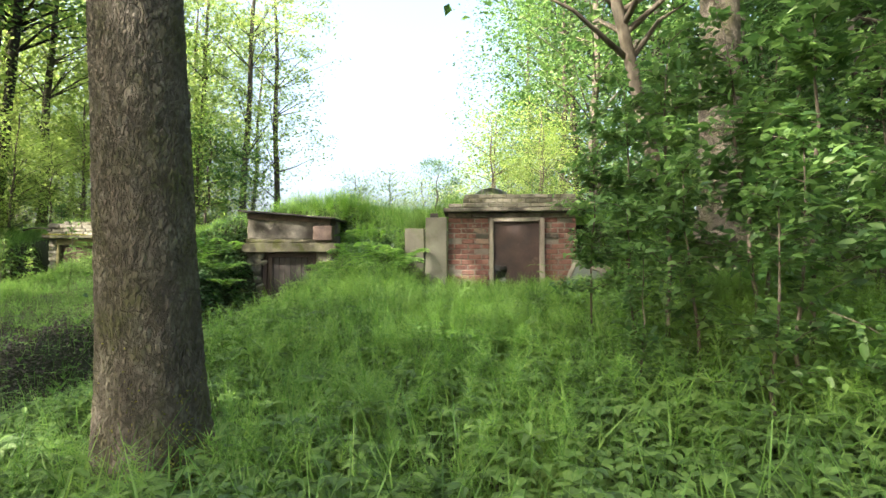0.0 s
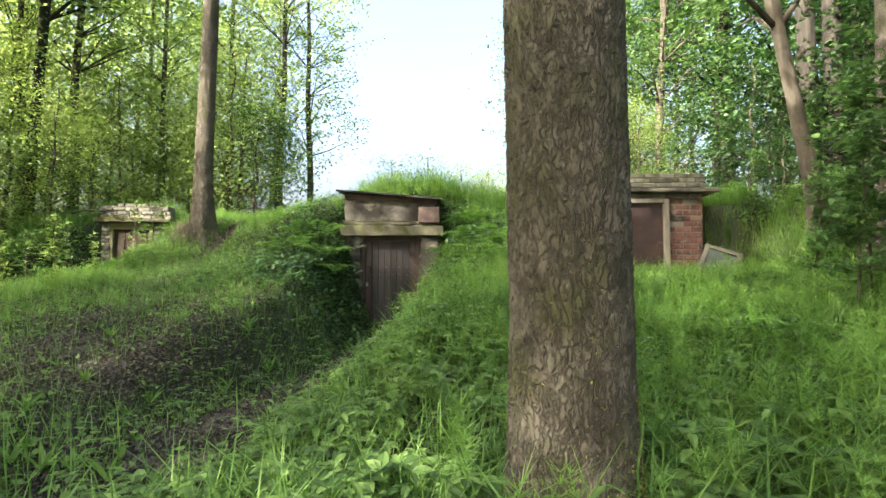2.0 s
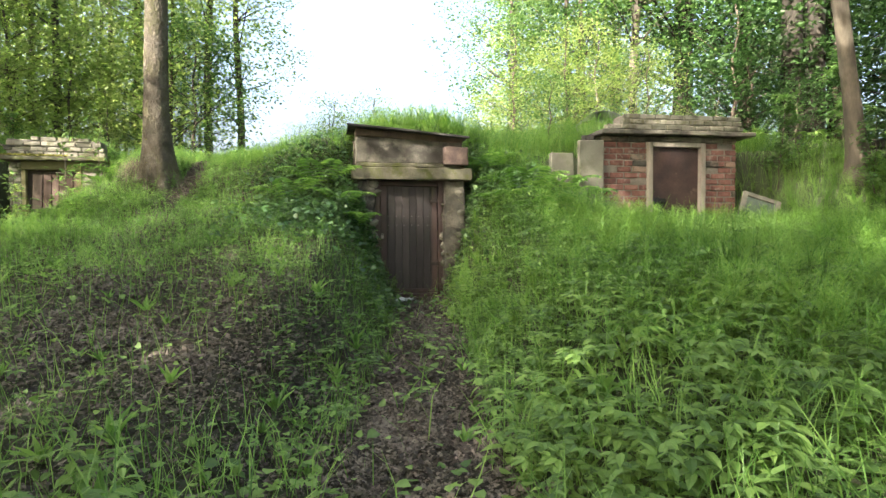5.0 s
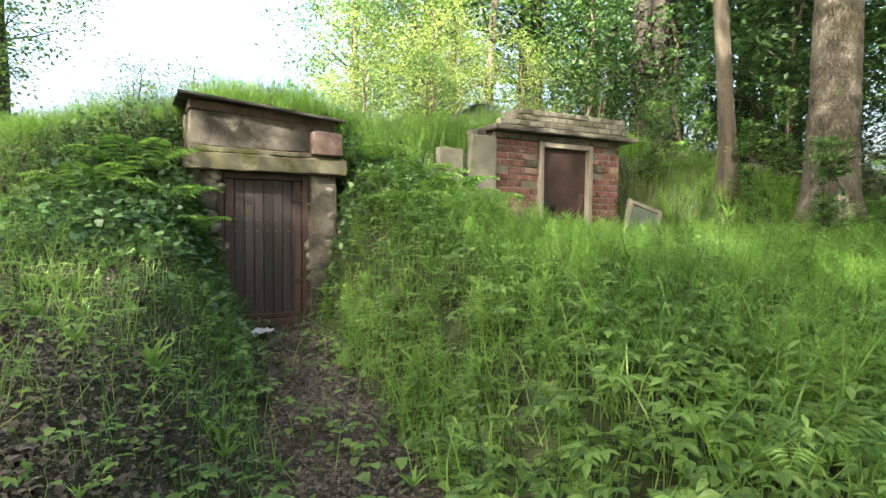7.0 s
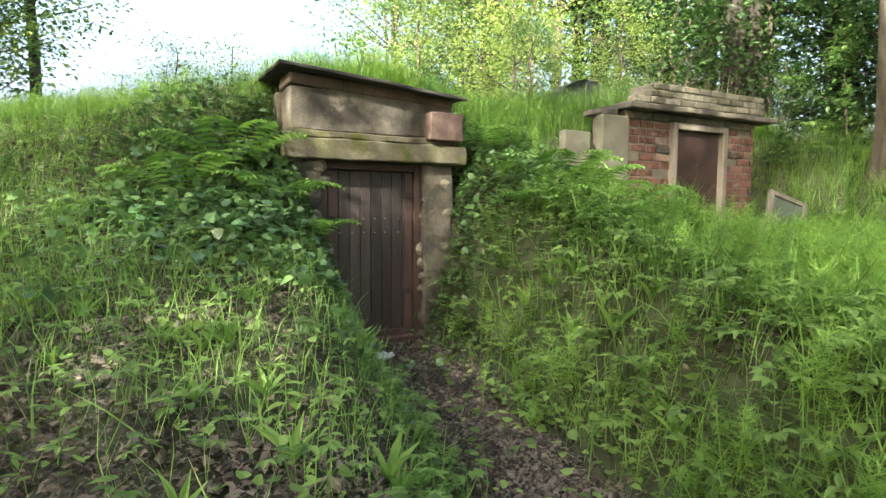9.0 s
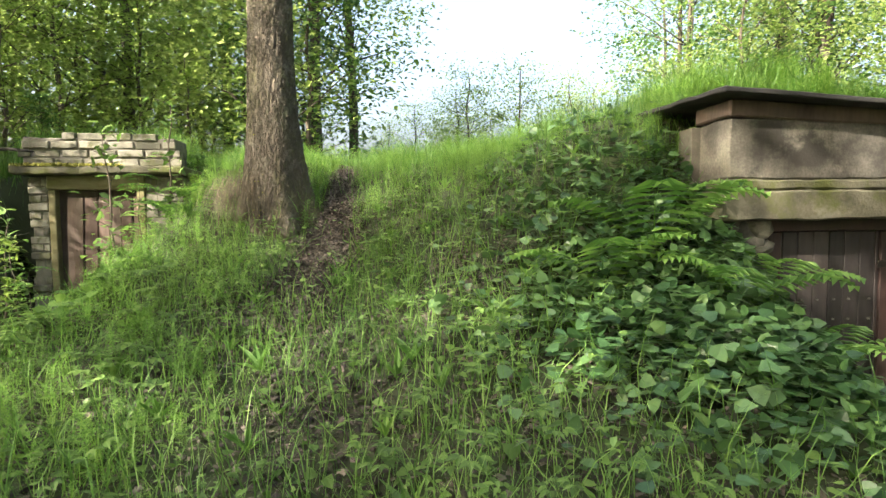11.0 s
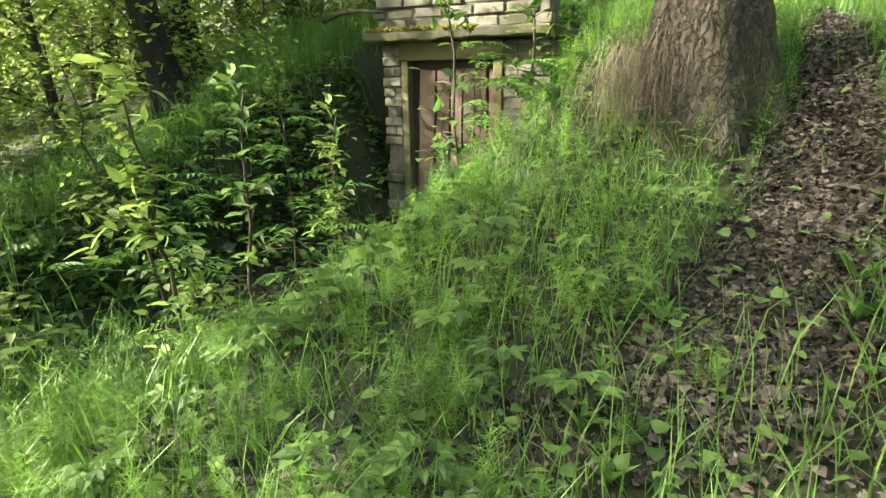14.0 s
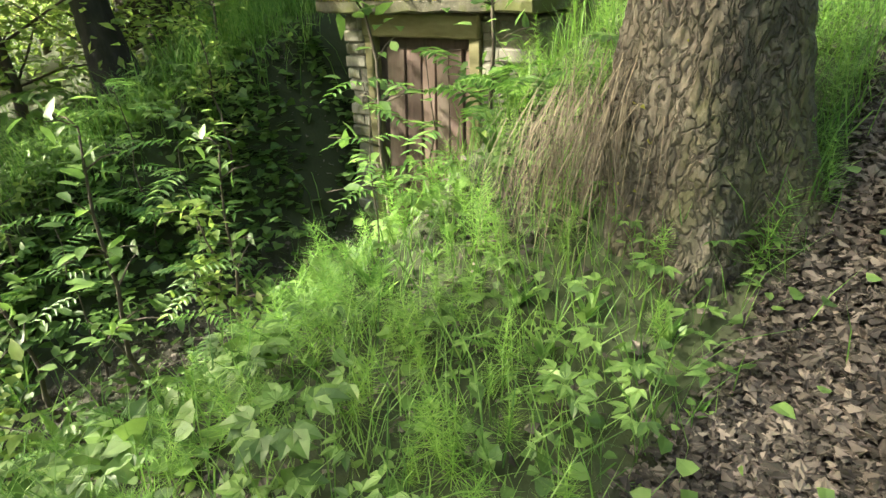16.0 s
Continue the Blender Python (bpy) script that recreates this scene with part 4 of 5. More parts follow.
def leaf_bough(name, at, seed, height, reach, leaves, size, mat, label, category="sapling", group="saplings", stems=1):
    """A young tree or bough: thin crooked stems with twigs, and pointed leaves along them."""
    r = random.Random(seed)
    t = thing(name, at, label, category, group)
    pieces, twigs, tips = [], [], []
    for s_ in range(stems):
        w = r.uniform(0, 6.28)
        pts = [Vector((0, 0, -0.1))]
        for i in range(1, 9):
            pts.append(Vector((0.25 * reach * (i / 8) * math.cos(w) + r.uniform(-0.03, 0.03), 0.25 * reach * (i / 8) * math.sin(w) + r.uniform(-0.03, 0.03), height * i / 8)))
        pieces.append(tube(pts, [0.011 * height ** 0.5 * (1 - 0.8 * i / 8) + 0.002 for i in range(9)], 6))
        for b in range(int(10 * height)):
            k = r.randrange(2, 9)
            q = pts[k] + Vector((r.uniform(-1, 1) * reach, r.uniform(-1, 1) * reach, r.uniform(0.05, 0.6) * reach)) * (1.1 - 0.6 * k / 8)
            mid = (pts[k] + q) / 2 + Vector((0, 0, 0.06 * reach))
            twigs.append(tube([pts[k], mid, q], [0.005, 0.004, 0.002], 4))
            tips += [(pts[k], mid, q)]
    part("stem", mesh_from("stem", *joined(pieces), TWIG, True), TWIG, t)
    tagged(part("twigs", mesh_from("twigs", *joined(twigs), TWIG, True), TWIG, t), kind="stuff")
    places, g = [], np.random.default_rng(seed)
    for _ in range(leaves):
        a, b, c = r.choice(tips)
        u = r.uniform(0.2, 1)
        places.append(tuple((1 - u) ** 2 * a + 2 * u * (1 - u) * b + u * u * c + 0.05 * Vector((r.gauss(0, 1), r.gauss(0, 1), r.gauss(0, 1)))))
    v, f = scatter(LEAF_SHAPE, np.array(places), g.uniform(0, 6.28, leaves), size * g.uniform(0.6, 1.25, leaves), g.normal(0.3, 0.5, leaves), g.uniform(0, 6.28, leaves))
    part("foliage", mesh_from("foliage", v, f, mat, True), mat, t)
    return t


LEAF_SHAPE = ([(0, 0, 0), (0.25, 0.26, 0.05), (0.21, 0.62, 0.03), (0, 1.05, -0.14), (-0.21, 0.62, 0.03), (-0.25, 0.26, 0.05), (0, 0.48, -0.03)],
              [(0, 1, 6), (1, 2, 6), (2, 3, 6), (3, 4, 6), (4, 5, 6), (5, 0, 6)])

big_trunk("old_tree", (-0.82, 3.49, float(land(-0.82, 3.49))), 0.285, 13, 0.08, (-0.055, -0.07), BARK_OLD, "thick old tree with grey-brown furrowed bark", 1, moss=1200, moss_side=-1.2)
big_trunk("old_tree", (-3.96, 13.55, float(land(-3.96, 13.55)) - 0.12), 0.19, 14, 0.08, (0.02, 0.0), BARK_OLD, "old dark tree with spreading roots on the slope", 2, moss=500, moss_side=-0.6, buttress=0.17)
big_trunk("old_tree", (5.8, 6.6, float(land(5.8, 6.6))), 0.32, 14, 0.16, (0.03, 0.0), BARK_OLD, "thick old tree with peeling bark", 4, 64, 90)
big_trunk("leaning_tree", (6.05, 8.0, float(land(6.05, 8.0))), 0.13, 7, 0.08, (-0.24, 0.0), BARK_PALE, "thin pale-barked tree by the brick cellar", 6, 40, 70, 0.008, crown=900)
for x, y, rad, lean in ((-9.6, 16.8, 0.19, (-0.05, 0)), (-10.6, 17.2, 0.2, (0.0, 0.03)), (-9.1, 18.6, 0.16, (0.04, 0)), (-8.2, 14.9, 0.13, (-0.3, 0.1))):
    big_trunk("forest_tree", (x, y, float(land(x, y))), rad, 12, 0.1, lean, BARK_SHADE, "dark mossy tree trunk in the forest", x, 32, 60, 0.012, "dark trunks")
# the sun reaches these trunks, so their shade is in the bark colour
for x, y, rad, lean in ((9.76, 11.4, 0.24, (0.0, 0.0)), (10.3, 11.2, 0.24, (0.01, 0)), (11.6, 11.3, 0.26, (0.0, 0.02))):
    big_trunk("forest_tree", (x, y, float(land(x, y))), rad, 17, 0.1, lean, BARK_SHADE, "straight tree trunk behind the brick cellar, bark darkened for shade", x, 32, 60, 0.012, "dark trunks")
plant_trees()


# ---- ground cover ----
def clear_of_things(x, y):
    """True where plants may stand: outside the cellars' fronts, trunks and thresholds."""
    ok = np.ones(np.shape(x), bool)
    for cx, cy, turn, u0, u1, v0, v1 in ((-0.37, 11.15, -15.6, -0.88, 0.9, -0.12, 0.42), (3.84, 9.63, -17, -2.2, 1.3, -0.12, 0.6), (-5.65, 15.17, -10, -0.7, 0.9, -0.1, 0.6)):
        a = radians(turn)
        u = (x - cx) * math.cos(a) + (y - cy) * math.sin(a)
        v = -(x - cx) * math.sin(a) + (y - cy) * math.cos(a)
        ok &= ~((u > u0) & (u < u1) & (v > v0) & (v < v1))
    for cx, cy, r in ((-0.82, 3.49, 0.36), (-3.92, 13.55, 0.27), (-0.72, 10.6, 0.24), (4.05, 11.75, 0.6), (3.7, 11.4, 0.45), (5.8, 6.6, 0.4), (6.05, 8.0, 0.2), (4.58, 8.7, 0.36)):
        ok &= np.hypot(x - cx, y - cy) > r
    return ok


def sow(n, x0, x1, y0, y1, weight):
    """Random places in a stretch of the plan, thinned by a weight from 0 to 1."""
    x, y = rng.uniform(x0, x1, n), rng.uniform(y0, y1, n)
    keep = (rng.random(n) < weight(x, y)) & clear_of_things(x, y)
    x, y = x[keep], y[keep]
    return np.stack([x, y, land(x, y)], -1)


def spread(name, template, places, size, tilt, mat, label, category, smooth=False, low=0.55, high=1.35, grazed=0.62):
    n = len(places)
    px, py = places[:, 0], places[:, 1]
    tread = 0.5 if size > 0.15 and mat is not LEAF_GRASS else 0.0
    size = size * (1 - (1 - grazed) * slope_side(px, py))   # the trodden slope is kept low
    size = size * (1 + 0.3 * ss(5.0, 3.0, py)) * (1 - tread * ss(0.45, 0.2, along(px, py, TRAIL)[0]))
    v, f = scatter(template, places, rng.uniform(0, 6.28, n), size * rng.uniform(low, high, n), np.abs(rng.normal(0, tilt, n)), rng.uniform(0, 6.28, n))
    tagged(new(name, mesh_from(name, v, f, mat, smooth)), label, category, kind="stuff")


def hill(x, y):
    return 0.48 * x + 0.876 * y


def leaf_at(p, yaw, pitch, size, width=1.0):
    """One pointed leaf of six triangles, from p outwards along yaw."""
    v = np.array(LEAF_SHAPE[0]) * np.array([width, 1, 1]) * size
    c, s_ = math.cos(pitch), math.sin(pitch)
    v = np.stack([v[:, 0], v[:, 1] * c - v[:, 2] * s_, v[:, 1] * s_ + v[:, 2] * c], -1)
    c, s_ = math.cos(yaw), math.sin(yaw)
    v = np.stack([v[:, 0] * c - v[:, 1] * s_, v[:, 0] * s_ + v[:, 1] * c, v[:, 2]], -1) + np.array(p)
    return v, LEAF_SHAPE[1]


def stalk(p, q, w):
    p, q = np.array(p, float), np.array(q, float)
    side = np.array([w, 0, 0]) if abs(q[1] - p[1]) >= abs(q[0] - p[0]) else np.array([0, w, 0])
    return np.array([p - side, p + side, q]), [(0, 1, 2)]


def bundle(pieces):
    v, f = [], []
    n = 0
    for pv, pf in pieces:
        v.append(pv)
        f += [tuple(i + n for i in q) for q in pf]
        n += len(pv)
    return np.concatenate(v), f


def blade(bend):
    return ([(-0.008, 0, 0), (0.008, 0, 0), (0.007, 0.16 * bend, 0.5), (-0.007, 0.16 * bend, 0.5), (0, 0.6 * bend, 0.9)], [(0, 1, 2), (0, 2, 3), (3, 2, 4)])


def elder(seed):
    """Ground elder: a stalk that parts into three, with three leaflets on each."""
    r = random.Random(seed)
    pieces = []
    for s_ in range(1):
        w0 = r.uniform(0, 6.28)
        top = (0.18 * math.cos(w0), 0.18 * math.sin(w0), r.uniform(0.75, 1.0))
        pieces.append(stalk((0, 0, 0), top, 0.012))
        for k in (-1.2, 0, 1.2):
            w = w0 + k
            tip = (top[0] + 0.22 * math.cos(w), top[1] + 0.22 * math.sin(w), top[2] + 0.03)
            for j in (-0.95, 0, 0.95):
                pieces.append(leaf_at(tip, w + j - math.pi / 2, r.uniform(-0.35, 0.1), r.uniform(0.24, 0.36), 1.0))
    return bundle(pieces)


def nettle(seed):
    """An upright stem with pairs of pointed leaves."""
    r = random.Random(seed)
    pieces = [stalk((0, 0, 0), (0.05, 0.02, 1.0), 0.01)]
    for i in range(6):
        z, w = 0.25 + 0.14 * i, r.uniform(0, 6.28)
        for k in (0, math.pi):
            pieces.append(leaf_at((0.05 * z, 0.02 * z, z), w + k, r.uniform(-0.5, 0.05), 0.3 * (1.15 - 0.11 * i), 0.9))
    return bundle(pieces)


def rosette(seed):
    """Long dock or dandelion leaves rising from one root."""
    r = random.Random(seed)
    pieces = []
    for i in range(6):
        w, up = i * 1.05 + r.uniform(-0.3, 0.3), r.uniform(0.6, 1.2)
        pieces.append(leaf_at((0, 0, 0), w, up, r.uniform(0.6, 1.0), 0.4))
    return bundle(pieces)


def horsetail(seed):
    """Whorls of hair-thin arching branches round a short upright stem."""
    r = random.Random(seed)
    lean = r.uniform(-0.12, 0.12)
    pieces = [stalk((0, 0, 0), (lean, 0, 1.0), 0.008)]
    for i in range(10):
        z = 0.16 + 0.085 * i
        reach = 0.46 * (1.05 - 0.075 * i)
        for k in range(12):
            w = 2 * math.pi * k / 12 + r.uniform(-0.3, 0.3)
            tip = (lean * z + reach * math.cos(w), reach * math.sin(w), z + r.uniform(-0.06, 0.2))
            pieces.append(stalk((lean * z, 0, z), tip, 0.006))
    return bundle(pieces)


IVY = ([(0, 0, 0), (0.45, 0.05, 0.04), (0.42, 0.5, 0.02), (0, 1.0, -0.08), (-0.42, 0.5, 0.02), (-0.45, 0.05, 0.04)], [(0, 1, 2), (0, 2, 3), (0, 3, 4), (0, 4, 5)])
DEAD = ([(0, -0.5, 0.12), (0.42, -0.2, 0.0), (0.2, 0.3, 0.24), (-0.05, 0.62, 0.02), (-0.22, 0.26, 0.2), (-0.4, -0.1, -0.04)], [(0, 1, 2), (0, 2, 3), (0, 3, 4), (0, 4, 5)])


def patch(x, y, k, seed, lo=0.25):
    return np.clip(lo + (1 - lo) * (0.5 + 0.75 * wavy(x, y, k, seed)), 0, 1)


def on_mound(x, y):
    return np.exp(-(((x + 1.8) / 0.95) ** 2 + ((y - 10.6) / 1.35) ** 2)) + 1.6 * np.exp(-(((x - 0.9) / 0.65) ** 2 + ((y - 10.4) / 1.1) ** 2))


def by_old_cellar(x, y):
    """1 in the hollow before the old cellar, where only low plants grow."""
    return ss(1.5, 1.0, along(x, y, TRENCH_C)[0]) * ss(12.0, 13.2, y)


def trench_x(y):
    return np.interp(y, (4.8, 6.1, 7.5, 8.9, 10.85), (-3.0, -2.45, -1.75, -1.15, -0.42))


def slope_side(x, y):
    """1 on the trodden slope west of the cellar's trench."""
    return ss(-0.1, -0.5, x - trench_x(y)) * ss(5.0, 6.5, y) * ss(-6.4, -5.4, x)


def weedy_bank(x, y):
    """1 on the broad-leaved bank east of the trench."""
    return np.exp(-((x - trench_x(y) - 1.1) / 0.75) ** 2) * ss(3.6, 5.0, y) * ss(10.4, 9.4, y)


def steep(x, y):
    e = 0.08
    return np.hypot(land(x + e, y) - land(x - e, y), land(x, y + e) - land(x, y - e)) / (2 * e)


def tails_here(x, y):
    terrace = ss(-2.0, -0.8, x) * ss(2.0, 4.6, y) * ss(10.6, 9.2, y)
    ridge = 1.7 * np.exp(-(((x + 5.3) / 0.9) ** 2 + ((y - 12.0) / 1.9) ** 2))
    crest = 0.95 * ss(9.4, 10.0, hill(x, y))
    return np.clip((np.maximum(np.maximum(terrace, ridge), crest)) * patch(x, y, 1.7, 0.6, 0.35), 0, 1) * (1 - bare(x, y)) ** 1.3 * (1 - by_old_cellar(x, y)) * (1 - 0.7 * weedy_bank(x, y))


def herbs_here(x, y):
    lower = ss(10.4, 9.6, hill(x, y))
    return np.clip(lower * (1 - 0.97 * bare(x, y)) ** 1.4 * np.maximum(0.35 + 0.65 * patch(x, y, 1.3, 2.2, 0.2), 1.6 * weedy_bank(x, y)) * np.clip(1 - 1.1 * on_mound(x, y), 0, 1) * (1 - 0.45 * slope_side(x, y)) * (1 - 0.5 * ss(-4.2, -4.8, x) * ss(9.5, 10.5, y)), 0, 1)


def grass_here(x, y):
    crest = ss(9.2, 10.2, hill(x, y))
    slope = 0.75 * ss(4.5, 7.0, hill(x, y)) * ss(-0.8, -2.0, x)
    terrace = 0.45 * ss(-1.8, -0.6, x) * ss(4, 6, y)
    return np.clip(np.maximum(np.maximum(crest, slope), np.maximum(terrace, 0.3)) * (1 - 0.97 * bare(x, y)) * (1 - by_old_cellar(x, y)) * np.clip(1 - 1.2 * on_mound(x, y), 0, 1), 0, 1)


def sow_ground_cover():
    near = (-9.5, 7.0, -0.2, 15.0)
    for k in range(3):
        spread("ground_elder", elder(k), sow(13500, *near, lambda x, y: herbs_here(x, y) * (1 - 0.5 * tails_here(x, y))), 0.2, 0.22, LEAF_HERB, "dense ground elder with three-part leaves on the slope", "herbs")
    spread("nettle_growth", nettle(5), sow(7500, *near, lambda x, y: 0.6 * herbs_here(x, y) * patch(x, y, 2.3, 1.0, 0.1)), 0.3, 0.15, LEAF_HERB, "upright leafy weeds among the ground cover", "herbs")
    spread("dock_growth", rosette(3), sow(5200, *near, lambda x, y: 0.42 * (1 - 0.92 * bare(x, y)) * ss(10.4, 9.4, hill(x, y))), 0.24, 0.12, LEAF_GRASS, "long-leaved dock and dandelion tufts", "herbs")
    for k in range(2):
        spread("horsetail_growth", horsetail(k), sow(9500, -7.5, 6.5, 1.6, 15.5, tails_here), 0.35, 0.24, LEAF_TAIL, "feathery bright green horsetail stand", "horsetail")
    for k, b in enumerate((0.5, 1.0)):
        spread("grass", blade(b), sow(110000, -8.5, 6.5, 1.5, 17.5, grass_here), 0.36 + 0.06 * k, 0.3, LEAF_GRASS, "long soft green grass on the hill", "grass")
    spread("far_grass", blade(0.8), sow(32000, -24, 24, 12, 36, lambda x, y: 0.9 * ss(9.5, 11, hill(x, y)) * (((x < -8) | (x > 6)) | (y > 14))), 0.6, 0.25, LEAF_GRASS, "tall bright grass on the hilltop", "grass")
    spread("forest_floor_herbs", elder(7), sow(6500, -20, 18, -6, 24, lambda x, y: ((x < -8.5) | (x > 6) | (y < 0.2)) * 0.8), 0.42, 0.2, LEAF_HERB, "shaded leafy undergrowth of the forest floor", "herbs")
    bank = sow(26000, -8.6, -5.0, 12.0, 15.6, lambda x, y: (0.2 + 0.8 * ss(0.6, 1.8, steep(x, y))) * ss(0.35, 0.9, along(x, y, TRENCH_C)[0]) * patch(x, y, 4.1, 0.3, 0.2) * (hill(x, y) < 10.9))
    bank[:, 2] += rng.uniform(0.02, 0.14, len(bank))
    spread("bank_creepers", IVY, bank, 0.07, 0.6, LEAF_HERB, "creeping leaves over the dark bank", "ivy", grazed=1.0)
    ivy = sow(62000, -3.4, 1.9, 8.2, 12.6, lambda x, y: np.clip(on_mound(x, y) * 1.25, 0, 1) ** 1.6 * (0.45 + 0.55 * ss(9.3, 10.6, y)) * (1 - 0.8 * bare(x, y)))
    ivy[:, 2] += rng.uniform(0.02, 0.16, len(ivy))
    spread("ivy_cover", IVY, ivy, 0.064, 0.65, LEAF_IVY, "glossy ivy covering the bank beside the door", "ivy", grazed=1.0)
    low = sow(75000, *near, lambda x, y: 0.75 * (1 - 0.75 * bare(x, y)) * ss(10.2, 9.4, hill(x, y)))
    low[:, 2] += rng.uniform(0.02, 0.12, len(low))
    spread("low_leaf_cover", IVY, low, 0.06, 0.5, LEAF_HERB, "low creeping leaves over the soil", "herbs")
    litter = np.concatenate([sow(190000, -7, 2, 2.5, 15.5, lambda x, y: 0.16 + 0.8 * bare(x, y)), sow(150000, -6.0, -2.2, 4.2, 12.4, lambda x, y: 0.22 + bare(x, y)), sow(90000, -4.6, -2.8, 11.4, 14.6, bare), sow(80000, -3.2, 0.2, 5.5, 11.0, bare)])
    litter[:, 2] += rng.uniform(0.004, 0.03, len(litter))
    half = len(litter) // 3
    rng.shuffle(litter)
    spread("leaf_litter", DEAD, litter[:half], 0.037, 0.75, LEAF_DRY, "brown fallen leaves on the trodden soil", "leaf litter", low=0.4, grazed=1.0)
    spread("leaf_crumbs", DEAD, litter[half:], 0.02, 0.6, LEAF_DRY, "crumbled dead leaves and twigs on the soil", "leaf litter", low=0.3, high=1.4, grazed=1.0)


def build_fern():
    pieces = []
    r = random.Random(2)
    for i in range(8):
        w = i * 0.785 + r.uniform(-0.25, 0.25)
        c, s_ = math.cos(w), math.sin(w)
        for k in range(1, 15):
            u = k / 15
            out, up = 0.62 * u, 0.62 * u * (1.35 - 0.95 * u)
            p = (c * out, s_ * out, up)
            size = 0.2 * math.sin(math.pi * min(1, 0.22 + 0.78 * u)) * 0.9 + 0.02
            for side in (-1, 1):
                q = (p[0] + size * (c * 0.35 - side * s_ * 0.95), p[1] + size * (s_ * 0.35 + side * c * 0.95), p[2] - 0.03)
                m_ = ((p[0] + q[0]) / 2 + c * 0.02, (p[1] + q[1]) / 2 + s_ * 0.02, p[2] + 0.005)
                n_ = ((p[0] + q[0]) / 2 - c * 0.02, (p[1] + q[1]) / 2 - s_ * 0.02, p[2] + 0.005)
                pieces.append((np.array([p, m_, q, n_]), [(0, 1, 2), (0, 2, 3)]))
        pieces.append(stalk((0, 0, 0), (c * 0.3, s_ * 0.3, 0.3 * 1.06), 0.006))
    v, f = bundle(pieces)
    t = thing("fern", (0, 0, -500), "light green fern with arching fronds on the bank", "fern", "ferns")
    part("fronds", mesh_from("fronds", v, f, LEAF_GRASS), LEAF_GRASS, t)
    r = random.Random(8)
    for x, y, k in ((-1.75, 11.3, 1.15), (-1.6, 10.75, 0.9), (-2.2, 11.2, 0.95), (-1.5, 10.4, 0.7), (0.95, 9.9, 1.2), (1.35, 9.4, 1.2), (1.6, 9.9, 1.15), (0.6, 8.9, 0.9), (0.2, 7.9, 0.7), (-1.1, 5.4, 0.7), (1.7, 4.6, 0.9),
                    (-0.2, 4.4, 0.6), (-4.75, 14.35, 0.8), (-4.55, 14.0, 0.6), (-7.2, 14.1, 0.8), (-7.6, 13.2, 0.7), (2.4, 2.9, 0.9), (1.0, 10.9, 0.9), (-7.0, 12.4, 0.6), (0.4, 9.6, 0.8)):
        copy_thing(t, pose(x, y, float(land(x, y)) - 0.02, r.uniform(-8, 8), r.uniform(-8, 8), r.uniform(0, 360)) @ Matrix.Scale(k * 0.95, 4))


def build_maple_seedling():
    """Lobed leaves on thin stalks, as young maples stand in the ground cover."""
    pieces = []
    r = random.Random(6)
    stems = [((0, 0, 0), (0, 0, 0.3), 0.006)]
    for i in range(6):
        w = i * 1.05
        z = 0.2 + 0.03 * i
        tip = (0.13 * math.cos(w), 0.13 * math.sin(w), z + 0.05)
        pieces.append(stalk((0, 0, z - 0.05), tip, 0.004))
        for j, s_ in ((-1.5, 0.09), (-0.75, 0.12), (0, 0.14), (0.75, 0.12), (1.5, 0.09)):
            pieces.append(leaf_at(tip, w + j - math.pi / 2, r.uniform(-0.14, 0.06), s_, 1.25))
    pieces += [stalk(*s_) for s_ in stems]
    v, f = bundle(pieces)
    t = thing("maple_seedling", (0, 0, -500), "young maple seedling with lobed bright leaves", "seedling", "maple seedlings")
    part("foliage", mesh_from("foliage", v, f, LEAF_HERB), LEAF_HERB, t)
    r = random.Random(3)
    for i in range(80):
        x, y = r.choice(((r.uniform(-0.4, 3.2), r.uniform(1.4, 4.2)), (r.uniform(-0.4, 3.2), r.uniform(1.4, 4.2)), (r.uniform(-6.0, -4.2), r.uniform(11.2, 14.2)), (r.uniform(-3.0, 0.4), r.uniform(5.2, 9.0))))
        if clear_of_things(np.array(x), np.array(y)):
            copy_thing(t, pose(x, y, float(land(x, y)), r.uniform(-10, 10), r.uniform(-10, 10), r.uniform(0, 360)) @ Matrix.Scale(r.uniform(0.4, 0.65), 4))


